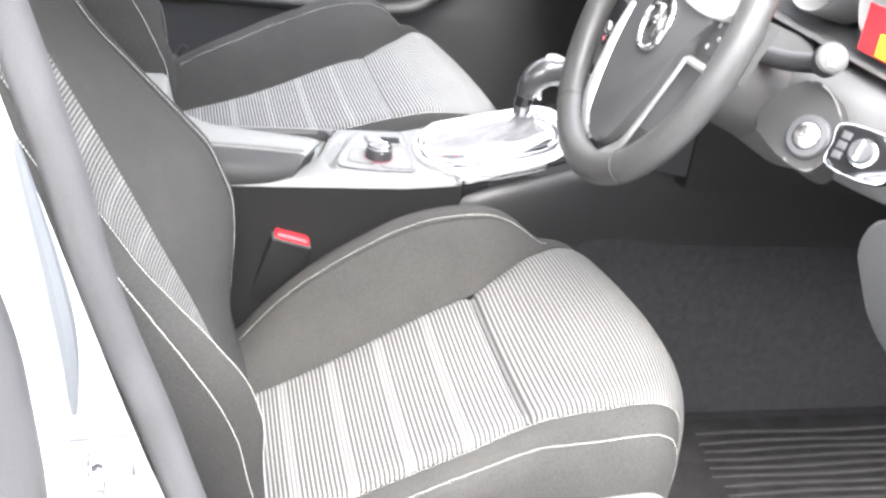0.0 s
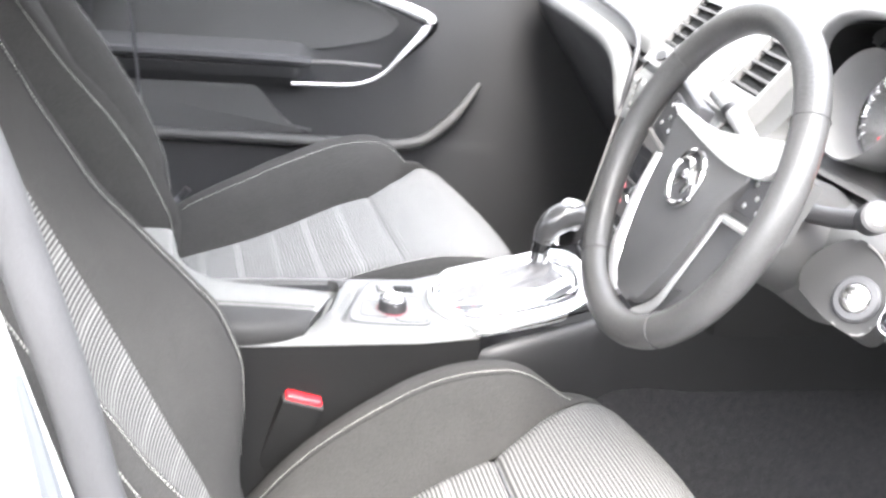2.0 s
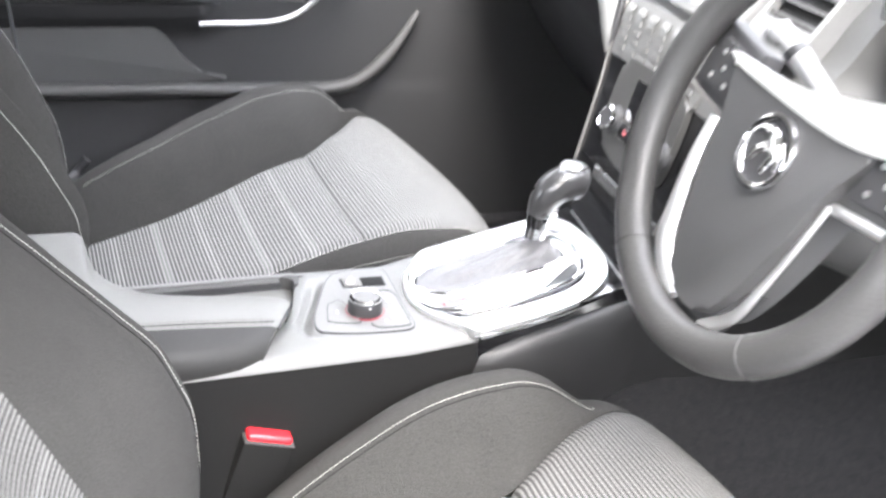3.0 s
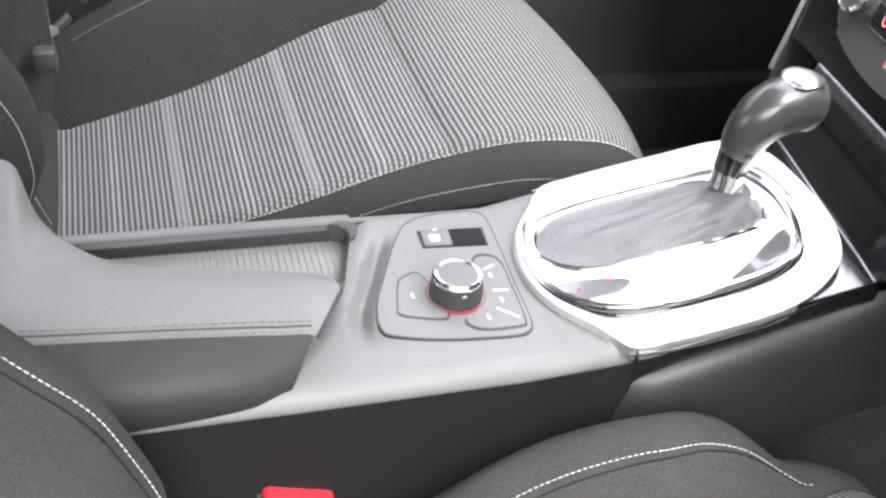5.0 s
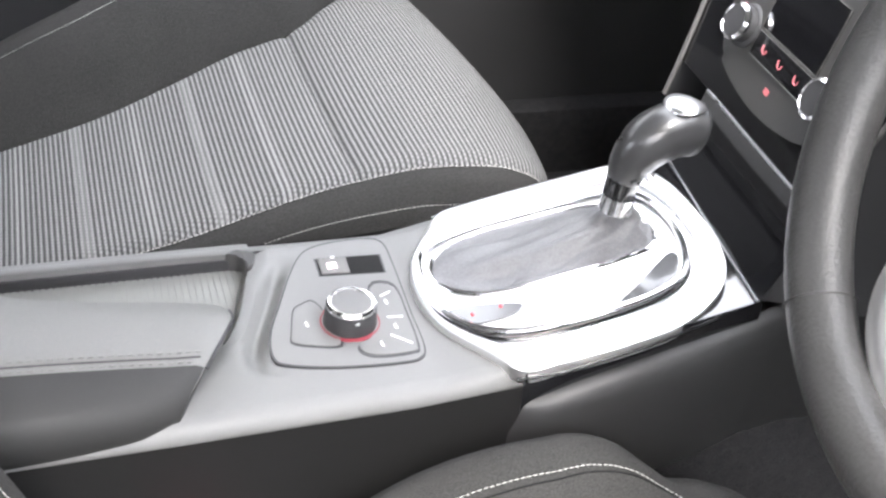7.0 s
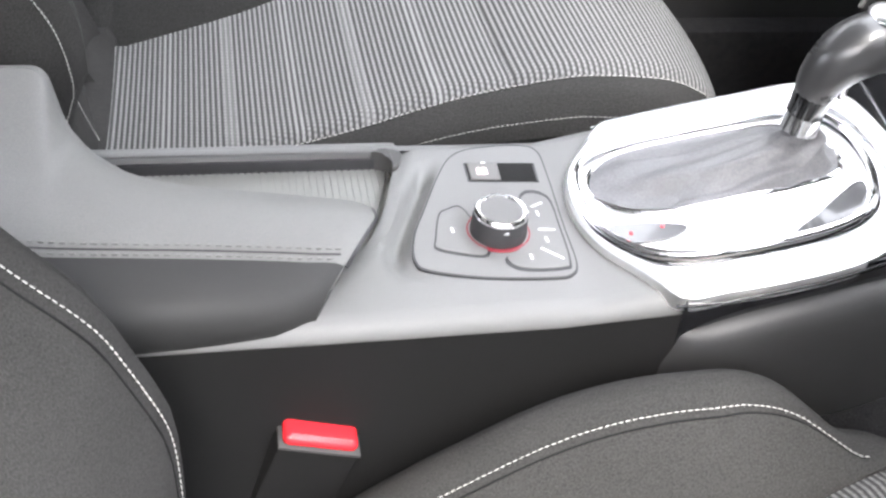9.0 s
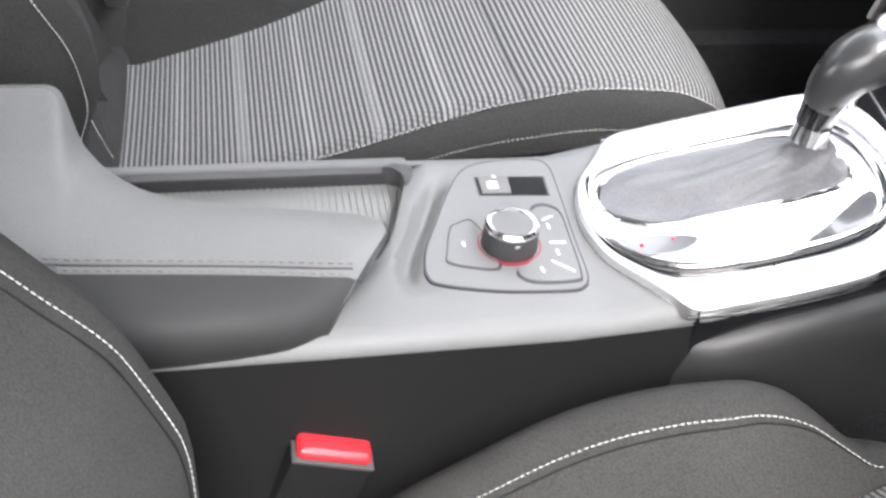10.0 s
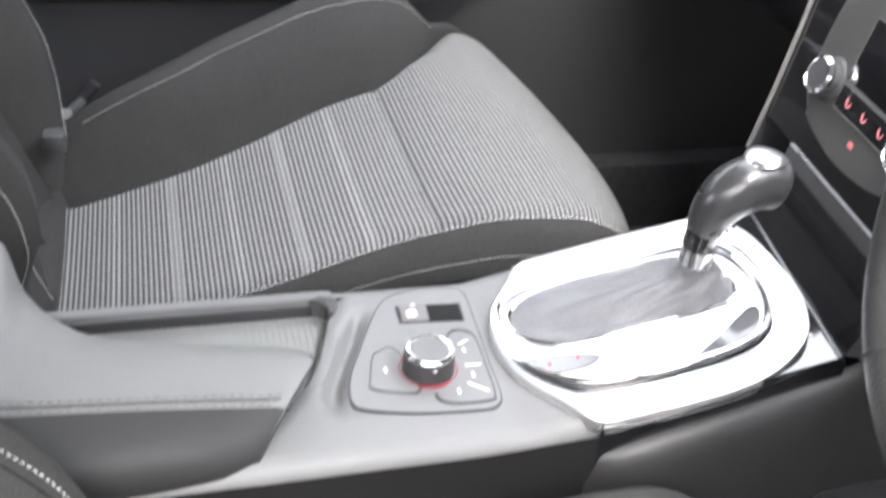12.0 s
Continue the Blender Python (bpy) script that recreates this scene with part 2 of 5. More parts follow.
def tube(pts, r, n=10, closed=False, bm=None, squash=1.0, up=None):
    pts = [Vector(p) for p in pts]
    c = len(pts)
    loops, ref = [], None
    for i, p in enumerate(pts):
        a, b = (pts[i - 1], pts[(i + 1) % c]) if closed else (pts[max(i - 1, 0)], pts[min(i + 1, c - 1)])
        d = (b - a).normalized()
        if up is not None:
            s = d.cross(Vector(up)).normalized()
        else:
            ref = ref or (Vector((0, 0, 1)) if abs(d.z) < 0.9 else Vector((1, 0, 0)))
            s = d.cross(ref).normalized()
            ref = s.cross(d).normalized()
        t = s.cross(d).normalized()
        rr = r[i] if isinstance(r, (list, tuple)) else r
        loops.append([p + s * (rr * math.cos(2 * math.pi * k / n)) + t * (rr * squash * math.sin(2 * math.pi * k / n)) for k in range(n)])
    if closed:
        loops.append(loops[0])
        bm = loft(loops, caps=False, bm=bm)
        bmesh.ops.remove_doubles(bm, verts=bm.verts, dist=1e-7)
        return bm
    return loft(loops, caps=True, bm=bm)


def lathe(profile, n=32, m=Matrix()):
    """A turned shape about the local z axis from (radius, height) pairs, moved by m."""
    loops = [[m @ Vector((r * math.cos(2 * math.pi * k / n), r * math.sin(2 * math.pi * k / n), h)) for k in range(n)] for r, h in profile]
    return loft(loops)


def prism(outline, place, h0, h1, bevel=0.0, seg=2):
    """A plate from a flat outline; place(x, y, h) sets each corner in space."""
    bm = bmesh.new()
    lo = [bm.verts.new(place(x, y, h0)) for x, y in outline]
    hi = [bm.verts.new(place(x, y, h1)) for x, y in outline]
    n = len(outline)
    for i in range(n):
        bm.faces.new((lo[i], lo[(i + 1) % n], hi[(i + 1) % n], hi[i]))
    bm.faces.new(lo[::-1])
    top = bm.faces.new(hi)
    if bevel:
        bmesh.ops.bevel(bm, geom=list(top.edges), offset=bevel, segments=seg, profile=0.6, affect="EDGES")
    return bm


def ring(outer, inner, place, h0, h1, crown=0.0):
    """A plate with a hole: two outlines with as many points each."""
    mid = [(0.5 * (a[0] + b[0]), 0.5 * (a[1] + b[1])) for a, b in zip(outer, inner)]
    loops = [[place(x, y, h0) for x, y in outer], [place(x, y, h1) for x, y in outer]]
    if crown:
        loops.append([place(x, y, h1 + crown) for x, y in mid])
    loops += [[place(x, y, h1) for x, y in inner], [place(x, y, h0) for x, y in inner], [place(x, y, h0) for x, y in outer]]
    bm = loft(loops, caps=False)
    bmesh.ops.remove_doubles(bm, verts=bm.verts, dist=1e-7)
    return bm


def block(x0, x1, y0, y1, z0, z1, bevel=0.004, seg=2, m=None):
    bm = bmesh.new()
    bmesh.ops.create_cube(bm, size=1)
    for v in bm.verts:
        v.co = Vector((x0 + (v.co.x + 0.5) * (x1 - x0), y0 + (v.co.y + 0.5) * (y1 - y0), z0 + (v.co.z + 0.5) * (z1 - z0)))
    if bevel:
        bmesh.ops.bevel(bm, geom=list(bm.edges), offset=bevel, segments=seg, profile=0.6, affect="EDGES")
    if m is not None:
        bmesh.ops.transform(bm, matrix=m, verts=bm.verts)
    return bm


def dashes(pts, length=0.0034, gap=0.0013, r=0.00042):
    """Sewn stitches along a line."""
    pts = [Vector(p) for p in pts]
    bm, run, on, start = bmesh.new(), 0.0, True, pts[0]
    for a, b in zip(pts, pts[1:]):
        seg = (b - a).length
        d = (b - a) / max(seg, 1e-9)
        pos = 0.0
        while seg - pos > 1e-9:
            need = (length if on else gap) - run
            step = min(need, seg - pos)
            pos += step
            run += step
            if run >= (length if on else gap) - 1e-9:
                here = a + d * pos
                if on:
                    tube([start, start.lerp(here, 0.5), here], [r * 0.6, r, r * 0.6], 5, bm=bm)
                start, run, on = here, 0.0, not on
    return bm


def flat(x, y, h):
    return Vector((x, y, h))


# ---- the car's shell ----
floor = tagged(part("floor", block(-1.3, 1.25, -0.74, 0.80, 0.20, 0.25, 0.0), CARPET), "dark carpeted car floor", "floor", kind="structure")
ground = tagged(part("ground", grid(lambda u, v: (u, v, 0.0), steps(-60, 60, 2), steps(-60, 60, 2)), ASPHALT), "grey asphalt under the car", "ground", kind="structure")


def roof_shape(u, v):
    return (u, v, 1.42 - 0.06 * (v / 0.6) ** 2 - 0.05 * ((u + 0.6) / 0.9) ** 2)


roof = tagged(solid(part("ceiling", grid(roof_shape, steps(-1.5, 0.18, 12), steps(-0.6, 0.6, 10)), HEAD), 0.03), "pale car headliner under the roof", "ceiling", kind="structure")
tagged(part("wall_front", block(1.10, 1.16, -0.74, 0.80, 0.25, 0.98, 0.0), CARPET), "carpeted bulkhead in front of the footwells", "wall", kind="structure")
tagged(part("wall_rear", block(-1.36, -1.30, -0.74, 0.82, 0.25, 0.95, 0.0), DARK), "dark trim behind the rear seats", "wall", kind="structure")
tagged(part("wall_side", block(-1.3, -0.44, 0.76, 0.82, 0.25, 0.93, 0.0), DARK), "dark rear door trim of the far side", "wall", kind="structure")
for nm, pts in (("pillar", [(0.86, 0.75, 0.98), (0.5, 0.70, 1.2), (0.18, 0.6, 1.35)]), ("pillar", [(-0.40, 0.80, 0.3), (-0.42, 0.78, 0.9), (-0.5, 0.6, 1.36)]),
                ("pillar", [(0.86, -0.70, 0.96), (0.5, -0.66, 1.2), (0.18, -0.6, 1.35)])):
    tagged(part(nm, tube(catmull(pts, 6, False), 0.045, 10), DARK), "dark trimmed roof pillar of the car", "pillar", kind="structure")
tagged(part("wall_side", block(0.62, 1.10, -0.77, -0.71, 0.25, 0.62, 0.0), CARPET), "kick panel beside the driver's footwell", "wall", kind="structure")

# Unseen wall, added to block low sky on the driver's side.
tagged(part("wall_skyblock", block(-12, 12, -4.6, -4.4, 0.0, 2.4, 0.0), RENDERED), "unseen grey rendered wall beside the car, added to block sky light", "wall", kind="structure")
tagged(part("sill", block(-1.3, 1.2, 0.73, 0.84, 0.10, 0.36, 0.01), CARPET), "dark carpeted sill below the passenger door", "sill", kind="structure")
# Unseen wall, added to cut light through the passenger window.
tagged(part("wall_skyblock", block(-12, 12, 3.2, 3.4, 0.0, 3.0, 0.0), RENDERED), "unseen grey rendered wall beside the car, added to block sky light", "wall", kind="structure")

# Unseen wall, added to dim what enters by the windscreen.
tagged(part("wall_skyblock", block(5.0, 5.2, -4.4, 3.2, 0.0, 4.6, 0.0), RENDERED), "unseen grey rendered wall ahead of the car, added to block sky light", "wall", kind="structure")

# sill and door jamb on the driver's side
tagged(part("sill", block(-0.9, 0.9, -0.82, -0.70, 0.10, 0.34, 0.02), PAINT), "white painted door sill of the car", "sill", kind="structure")
jamb = thing("door_jamb", "white painted door pillar with rubber seal and striker", "door pillar", pose(-0.058, 0, 0), kind="structure")


def jamb_skin(u, v):
    lean = lerp(u, [(0.3, -0.09), (0.5, -0.145), (0.66, -0.203), (0.86, -0.265), (1.06, -0.326), (1.35, -0.45)])
    return Vector((lean - v, -0.688 - 0.06 * min(v / 0.05, 1) + 0.01 * math.sin(v * 40), u))


solid(part("pillar_skin", grid(jamb_skin, steps(0.30, 1.35, 20), [0, 0.015, 0.03, 0.05, 0.09, 0.11, 0.12, 0.16, 0.22, 0.4, 0.7]), PAINT, jamb), 0.02)
seal_line = catmull([(-0.412, -0.675, 1.3), (-0.310, -0.675, 1.06), (-0.260, -0.675, 0.90), (-0.236, -0.675, 0.80), (-0.202, -0.675, 0.70), (-0.170, -0.675, 0.60), (-0.130, -0.672, 0.50), (-0.05, -0.67, 0.41), (0.1, -0.67, 0.375), (0.6, -0.67, 0.37)], 8, False)
part("seal", tube(seal_line, 0.0135, 12), RUBBER, jamb, "grey rubber door seal")
# Channel is a grey tube with its shade in the colour.
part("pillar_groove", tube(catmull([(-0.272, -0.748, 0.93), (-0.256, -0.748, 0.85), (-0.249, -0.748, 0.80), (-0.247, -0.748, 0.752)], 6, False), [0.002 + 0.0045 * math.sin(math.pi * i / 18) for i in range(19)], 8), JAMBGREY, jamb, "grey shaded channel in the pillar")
part("outer_seal", tube(catmull([(-0.345, -0.750, 0.95), (-0.301, -0.750, 0.83), (-0.287, -0.750, 0.74), (-0.277, -0.750, 0.62), (-0.25, -0.750, 0.45)], 8, False), 0.019, 12), RUBBER, jamb, "grey outer seal of the pillar")
part("striker_plate", block(-0.252, -0.214, -0.757, -0.742, 0.69, 0.742, 0.003), PAINT, jamb)
part("striker_screw", lathe([(0.006, 0.0), (0.006, 0.003), (0.003, 0.004), (0.0005, 0.0035)], 14, Matrix.Translation((-0.24, -0.757, 0.728)) @ Matrix.Rotation(math.pi / 2, 4, "X")), CHROME, jamb)
part("striker", tube(catmull([(-0.233, -0.755, 0.698), (-0.233, -0.775, 0.702), (-0.233, -0.775, 0.722), (-0.233, -0.755, 0.726)], 6, False), 0.005, 8), CHROME, jamb)
# Ledge and slot are grey tubes too, coloured as shade.
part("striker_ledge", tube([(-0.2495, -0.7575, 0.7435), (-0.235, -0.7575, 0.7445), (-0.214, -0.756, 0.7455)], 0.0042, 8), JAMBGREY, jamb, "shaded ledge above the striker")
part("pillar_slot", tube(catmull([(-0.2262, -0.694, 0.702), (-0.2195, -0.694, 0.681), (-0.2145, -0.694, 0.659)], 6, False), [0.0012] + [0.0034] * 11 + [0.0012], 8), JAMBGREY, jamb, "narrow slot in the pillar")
part("striker_loop", tube(catmull([(-0.243, -0.757, 0.722), (-0.240, -0.772, 0.718), (-0.235, -0.773, 0.702), (-0.232, -0.757, 0.694)], 5, False), 0.0032, 8), JAMBGREY, jamb, "metal striker loop")

# ---- seats ----
class Shape:
    """Tables of one seat: half width and height of the padded middle, seam heights of the bolsters, fullness of the back."""


DRIVER, PASSENGER = Shape(), Shape()
DRIVER.half = [(-0.32, 0.112), (-0.25, 0.118), (-0.15, 0.123), (-0.05, 0.130), (0.0, 0.131), (0.03, 0.140), (0.08, 0.157), (0.15, 0.166), (0.215, 0.160)]
DRIVER.rise = [(-0.32, -0.155), (-0.25, -0.132), (-0.18, -0.098), (-0.11, -0.060), (-0.05, -0.027), (0.0, 0.0), (0.05, 0.025), (0.09, 0.040), (0.132, 0.047), (0.168, 0.038), (0.193, 0.012), (0.208, -0.022), (0.215, -0.07)]
DRIVER.far_seam = [(-0.32, 0.010), (-0.292, 0.028), (-0.222, 0.083), (-0.182, 0.097), (-0.142, 0.103), (-0.102, 0.104), (-0.062, 0.099), (-0.022, 0.088), (0.018, 0.070), (0.058, 0.042), (0.090, 0.015), (0.112, 0.002), (0.15, 0.0)]
DRIVER.near_seam = [(-0.32, -0.030), (-0.22, -0.020), (-0.15, -0.009), (-0.09, -0.006), (-0.03, -0.009), (0.05, -0.018), (0.15, -0.020)]
DRIVER.far_back = [(-0.10, 0.03), (0.03, 0.12), (0.08, 0.30), (0.124, 0.52), (0.178, 0.68), (0.222, 0.68), (0.278, 0.53), (0.339, 0.34), (0.42, 0.14), (0.62, 0.1)]
DRIVER.near_back = [(-0.10, 0.1), (-0.025, 0.27), (0.034, 0.50), (0.098, 0.80), (0.138, 0.84), (0.194, 0.72), (0.256, 0.52), (0.303, 0.40), (0.42, 0.33), (0.62, 0.3)]
DRIVER.full = (1.0, 1.45)
DRIVER.crease, PASSENGER.crease = 0.0025, 0.0012
DRIVER.pull, PASSENGER.pull = 0.058, 0.030
PASSENGER.half = [(-0.32, 0.120), (-0.16, 0.134), (-0.06, 0.138), (0.0, 0.147), (0.07, 0.160), (0.137, 0.173), (0.17, 0.174), (0.218, 0.162)]
PASSENGER.far_half = [(-0.32, 0.104), (-0.22, 0.112), (-0.12, 0.137), (-0.06, 0.151), (0.0, 0.158), (0.06, 0.195), (0.137, 0.270), (0.17, 0.280), (0.218, 0.262)]
DRIVER.far_half = DRIVER.half
PASSENGER.rise = [(-0.32, -0.098), (-0.15, -0.050), (-0.06, -0.018), (0.0, 0.003), (0.06, 0.018), (0.12, 0.022), (0.165, 0.010), (0.199, -0.018), (0.217, -0.05), (0.223, -0.095)]
PASSENGER.far_seam = [(-0.38, 0.032), (-0.342, 0.053), (-0.30, 0.072), (-0.217, 0.090), (-0.149, 0.098), (-0.079, 0.097), (0.008, 0.081), (0.053, 0.054), (0.10, 0.014), (0.16, 0.0)]
PASSENGER.near_seam = [(-0.32, -0.02), (-0.1, -0.016), (0.05, -0.022), (0.16, -0.026)]
PASSENGER.near_back = [(-0.10, 0.05), (0.03, 0.2), (0.07, 0.35), (0.11, 0.72), (0.17, 0.9), (0.22, 0.9), (0.3, 0.82), (0.4, 0.6), (0.62, 0.4)]
PASSENGER.far_back = [(-0.10, 0.1), (0.034, 0.5), (0.098, 0.8), (0.138, 0.9), (0.22, 0.9), (0.3, 0.8), (0.42, 0.6), (0.62, 0.4)]
PASSENGER.full = (1.46, 1.0)


def seat(name, m, pivot, sh, label, lean=26.0, lever=False):
    top = thing(name, label, "car seat", m)
    RISE, tip = sh.rise, sh.rise[-1][0]

    def half_at(x, k):
        return lerp(x, sh.half if k < 0 else sh.far_half)

    def insert_at(x, k):
        """x along the seat, k from -1 to 1 across the padded middle."""
        y = k * half_at(x, k)
        front = max(0.0, x / tip)
        return Vector((x - (sh.pull if k < 0 else 0.042) * front * front * k * k, y, lerp(x, RISE) - 0.004 * (1 - k * k) - 0.006 * max(0, abs(k) - 0.93) / 0.07))

    def pad(name2, xs, edge_low, edge_high, material):
        def fn(x, k):
            p = insert_at(x, max(-1.0, min(1.0, k)))
            if abs(k) > 1:
                return p + Vector((-0.004, -0.003 if k > 0 else 0.003, -0.035))
            d = min(abs(x - edge_low), abs(x - edge_high))
            dip = (0.007 if lever else 0.0028) * max(0.0, 1 - min(abs(x), 1) / 0.008) ** 1.5
            p.z += -dip + 0.004 * min(1, d / 0.05)
            return p
        return part(name2, grid(fn, xs, [-1.01, -1, -0.98, -0.95, -0.9] + steps(-0.8, 0.8, 12) + [0.9, 0.95, 0.98, 1, 1.01], uv=lambda u, k: (u, k * half_at(u, k))), material, top)

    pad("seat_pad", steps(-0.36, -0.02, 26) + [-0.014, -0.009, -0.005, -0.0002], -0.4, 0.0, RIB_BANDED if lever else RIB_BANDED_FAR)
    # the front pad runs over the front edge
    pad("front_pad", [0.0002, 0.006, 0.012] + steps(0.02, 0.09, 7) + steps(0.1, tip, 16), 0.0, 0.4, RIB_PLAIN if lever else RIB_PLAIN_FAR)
    part("front_skirt", grid(lambda x, k: Vector((tip - 0.001 - (sh.pull if k < 0 else 0.042) * k * k - 0.03 * x, k * half_at(tip, k), RISE[-1][1] + 0.006 - 0.13 * x)), steps(0, 1, 5), steps(-1, 1, 14)), CLOTH, top)
    # On the driver's seat a dark tube paints the shade inside the crease.
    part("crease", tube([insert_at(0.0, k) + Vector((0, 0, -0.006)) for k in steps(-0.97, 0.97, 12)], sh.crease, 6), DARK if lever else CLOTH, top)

    NEAR = [(0, -0.006), (0.003, 0.0), (0.010, 0.05), (0.020, 0.35), (0.030, 1.0), (0.037, 1.0), (0.041, 1.0), (0.043, 1.0), (0.043, 1.0)]
    DROP = [0, 0, 0, 0, 0, -0.010, -0.028, -0.050, -0.062]
    FAR = [(0, -0.006), (0.003, 0.0), (0.014, 0.26), (0.030, 0.57), (0.050, 0.86), (0.072, 1.0), (0.086, 1.0), (0.098, 0.93), (0.107, 0.72), (0.113, 0.35), (0.116, 0.0), (0.117, 0.0), (0.117, 0.0)]
    FALL = [0, 0, 0, 0, 0, 0, 0.0, -0.003, -0.007, -0.013, -0.022, -0.045, -0.06]
    for side, PROFILE, low, seam in ((-1, NEAR, DROP, sh.near_seam), (1, FAR, FALL, sh.far_seam)):
        nm = "bolster"
        reach = tip - (0.026 if side < 0 else 0.014)

        def fn(x, i, side=side, prof=PROFILE, low=low, seam=seam):
            dy, dz = prof[int(i)]
            h = lerp(x, seam)
            if side > 0:
                f = lerp(x, [(-0.07, 1.0), (0.0, 0.93), (0.04, 0.74), (0.08, 0.38), (0.11, 0.15), (0.15, 0.06)] if lever else [(0.0, 1.0), (0.04, 0.80), (0.088, 0.14), (0.13, 0.06)])
                out = min(dy, 0.072) * f + max(0, dy - 0.072) * lerp(x, [(0.0, 1.0), (0.05, 1.0), (0.15, 0.6)])
                h = max(h, 0.0)
            else:
                out = dy * lerp(x, [(-0.32, 0.9), (0.1, 1.0), (0.17, 0.85)])
            base = insert_at(x, side)
            return Vector((base.x - 0.25 * out * max(0, (x - 0.06) / 0.1), base.y + side * out, lerp(x, RISE) + (dz if i == 0 else dz * h) + low[int(i)]))

        xs = steps(-0.36, 0.10, 40) + steps(0.108, reach, 10)
        n_p = len(PROFILE) - 1
        part(nm, grid(fn, xs, list(range(n_p + 1)), uv=lambda u, v: (u, v * 0.01)), CLOTH, top)
        part("side_front", grid(lambda w, i, fn=fn, n_p=n_p: fn(reach, i).lerp(fn(reach, n_p) + Vector((0, 0, -0.05)), 0) + Vector((0.006 * math.sin(w * 3.1) - 0.02 * w, 0, -w * 0.10)), steps(0, 1, 4), list(range(n_p + 1))), CLOTH, top)
        part("seam_stitching", dashes([(fn(x, 5).lerp(fn(x, 4), 0.35 if lever else 0.55) if side > 0 else fn(x, 4)) + Vector((0, -0.0006, 0.0006)) for x in steps(-0.31, (0.114 if lever else 0.09) if side > 0 else reach, 64)], 0.0027, 0.0012, 0.00036), THREAD, top, "pale sewn stitches")
        if side > 0 and lever:
            # Thin dark tube paints the seam's shadow under the cushion stitches.
            part("seam", tube([fn(x, 5).lerp(fn(x, 4), 0.57) + Vector((0, 0, -0.0001)) for x in steps(-0.31, 0.11, 64)], 0.0007, 6), CLAD, top, "dark line drawing the seam's shadow below the stitches")
        if side < 0:
            part("edge_stitching", dashes([fn(x, 1.0) + Vector((0, -0.003, 0.0012)) for x in steps(-0.31, reach, 64)], r=0.00026 if lever else 0.0005), THREAD, top, "pale sewn stitches")
        # plastic valance below the cloth
        def val(x, w, side=side, fn=fn, n=n_p):
            p = fn(x, n)
            return Vector((p.x, p.y + side * (0.010 * math.sin(w * 3.14) + 0.003), p.z + 0.004 - 0.18 * w))
        part("valance", grid(val, steps(-0.30, reach - 0.004, 36), steps(0, 1, 8)), VALANCE, top, "pale grey plastic seat side")
        if lever and side < 0:
            rec = catmull([(0.006, -0.020), (0.03, -0.006), (0.10, 0.0), (0.15, 0.0), (0.152, -0.045), (0.08, -0.056), (0.01, -0.055), (0.0, -0.038)], 6)
            part("lever_recess", prism([(p.x, p.y) for p in rec], lambda x, z, h: fn(min(x, 0.16), 8) + Vector((0, -0.011 - h, z - 0.008)), 0, 0.004, 0.003), RECESS, top, "grey recess round the seat lever")
            part("lever", prism([(p.x, p.y) for p in catmull([(0.035, -0.050), (0.07, -0.036), (0.13, -0.028), (0.162, -0.030), (0.162, -0.052), (0.08, -0.062), (0.035, -0.062)], 6)], lambda x, z, h: fn(min(x, 0.165), 8) + Vector((0, -0.015 - h, z - 0.016)), 0, 0.014, 0.005), VALANCE, top, "pale seat adjusting lever")
    part("base", block(-0.26, 0.10, -0.15, 0.15, -0.27, -0.14, 0.02), DARK, top)
    for s in (-1, 1):
        part("runner", block(-0.28, 0.10, s * 0.14 - 0.02, s * 0.14 + 0.02, -0.295, -0.255, 0.004), DARK, top)

    # backrest
    ca, sa = math.cos(radians(lean)), math.sin(radians(lean))
    BW = [(0, 0.10), (0.1, 0.112), (0.25, 0.130), (0.5, 0.150), (0.62, 0.14)]

    inner = 1 if lever else -1  # side towards the console
    NARROW = [(-0.1, 0.06), (0.1, 0.078), (0.25, 0.116), (0.4, 0.122), (0.55, 0.11)] if lever else [(-0.1, 0.104), (0.1, 0.104), (0.25, 0.07), (0.4, 0.02), (0.55, 0.0)]

    def pad_half(s, k):
        return lerp(s, BW) - (lerp(s, NARROW) if k * inner > 0 else 0.0)

    def back(s, y, d):
        return Vector((pivot[0] - s * sa + d * ca, y, pivot[1] + s * ca + d * sa))

    def across_pad(s, k):
        return (1 + k) / 2 * pad_half(s, 1) - (1 - k) / 2 * pad_half(s, -1)

    def face(s, k):
        dd = 0.012 * math.sin(min(s, 0.5) / 0.5 * math.pi) - 0.012 * (1 - k * k)
        return back(s, across_pad(s, k), dd - 0.008 * max(0, abs(k) - 0.93) / 0.07)

    part("back_pad", grid(face, steps(-0.10 if lever else -0.17, 0.64, 42), [-1, -0.97, -0.92] + steps(-0.8, 0.8, 10) + [0.92, 0.97, 1], uv=lambda s, k: (s + 0.03, across_pad(s, k))), RIB_BANDED if lever else CLOTH, top)
    for side in (-1, 1):
        BP = [(0, -0.008), (0.003, 0.0), (0.014, 0.018), (0.032, 0.045), (0.052, 0.064), (0.070, 0.068), (0.088, 0.058), (0.102, 0.035), (0.11, 0.0), (0.113, -0.05), (0.105, -0.10), (0.08, -0.13)]

        def bf(s, i, side=side):
            dy, d = BP[int(i)]
            f = lerp(s, [(-0.10, 0.55), (0.05, 0.85), (0.2, 1.05), (0.4, 0.95), (0.6, 0.7)])
            g = lerp(s, sh.far_back if side > 0 else sh.near_back) * sh.full[1 if side > 0 else 0]
            if side != inner and lever:
                f *= 0.58
            e = face(s, side)
            dy += (lerp(s, BW) - pad_half(s, side)) * min(1.0, dy / 0.06) / f
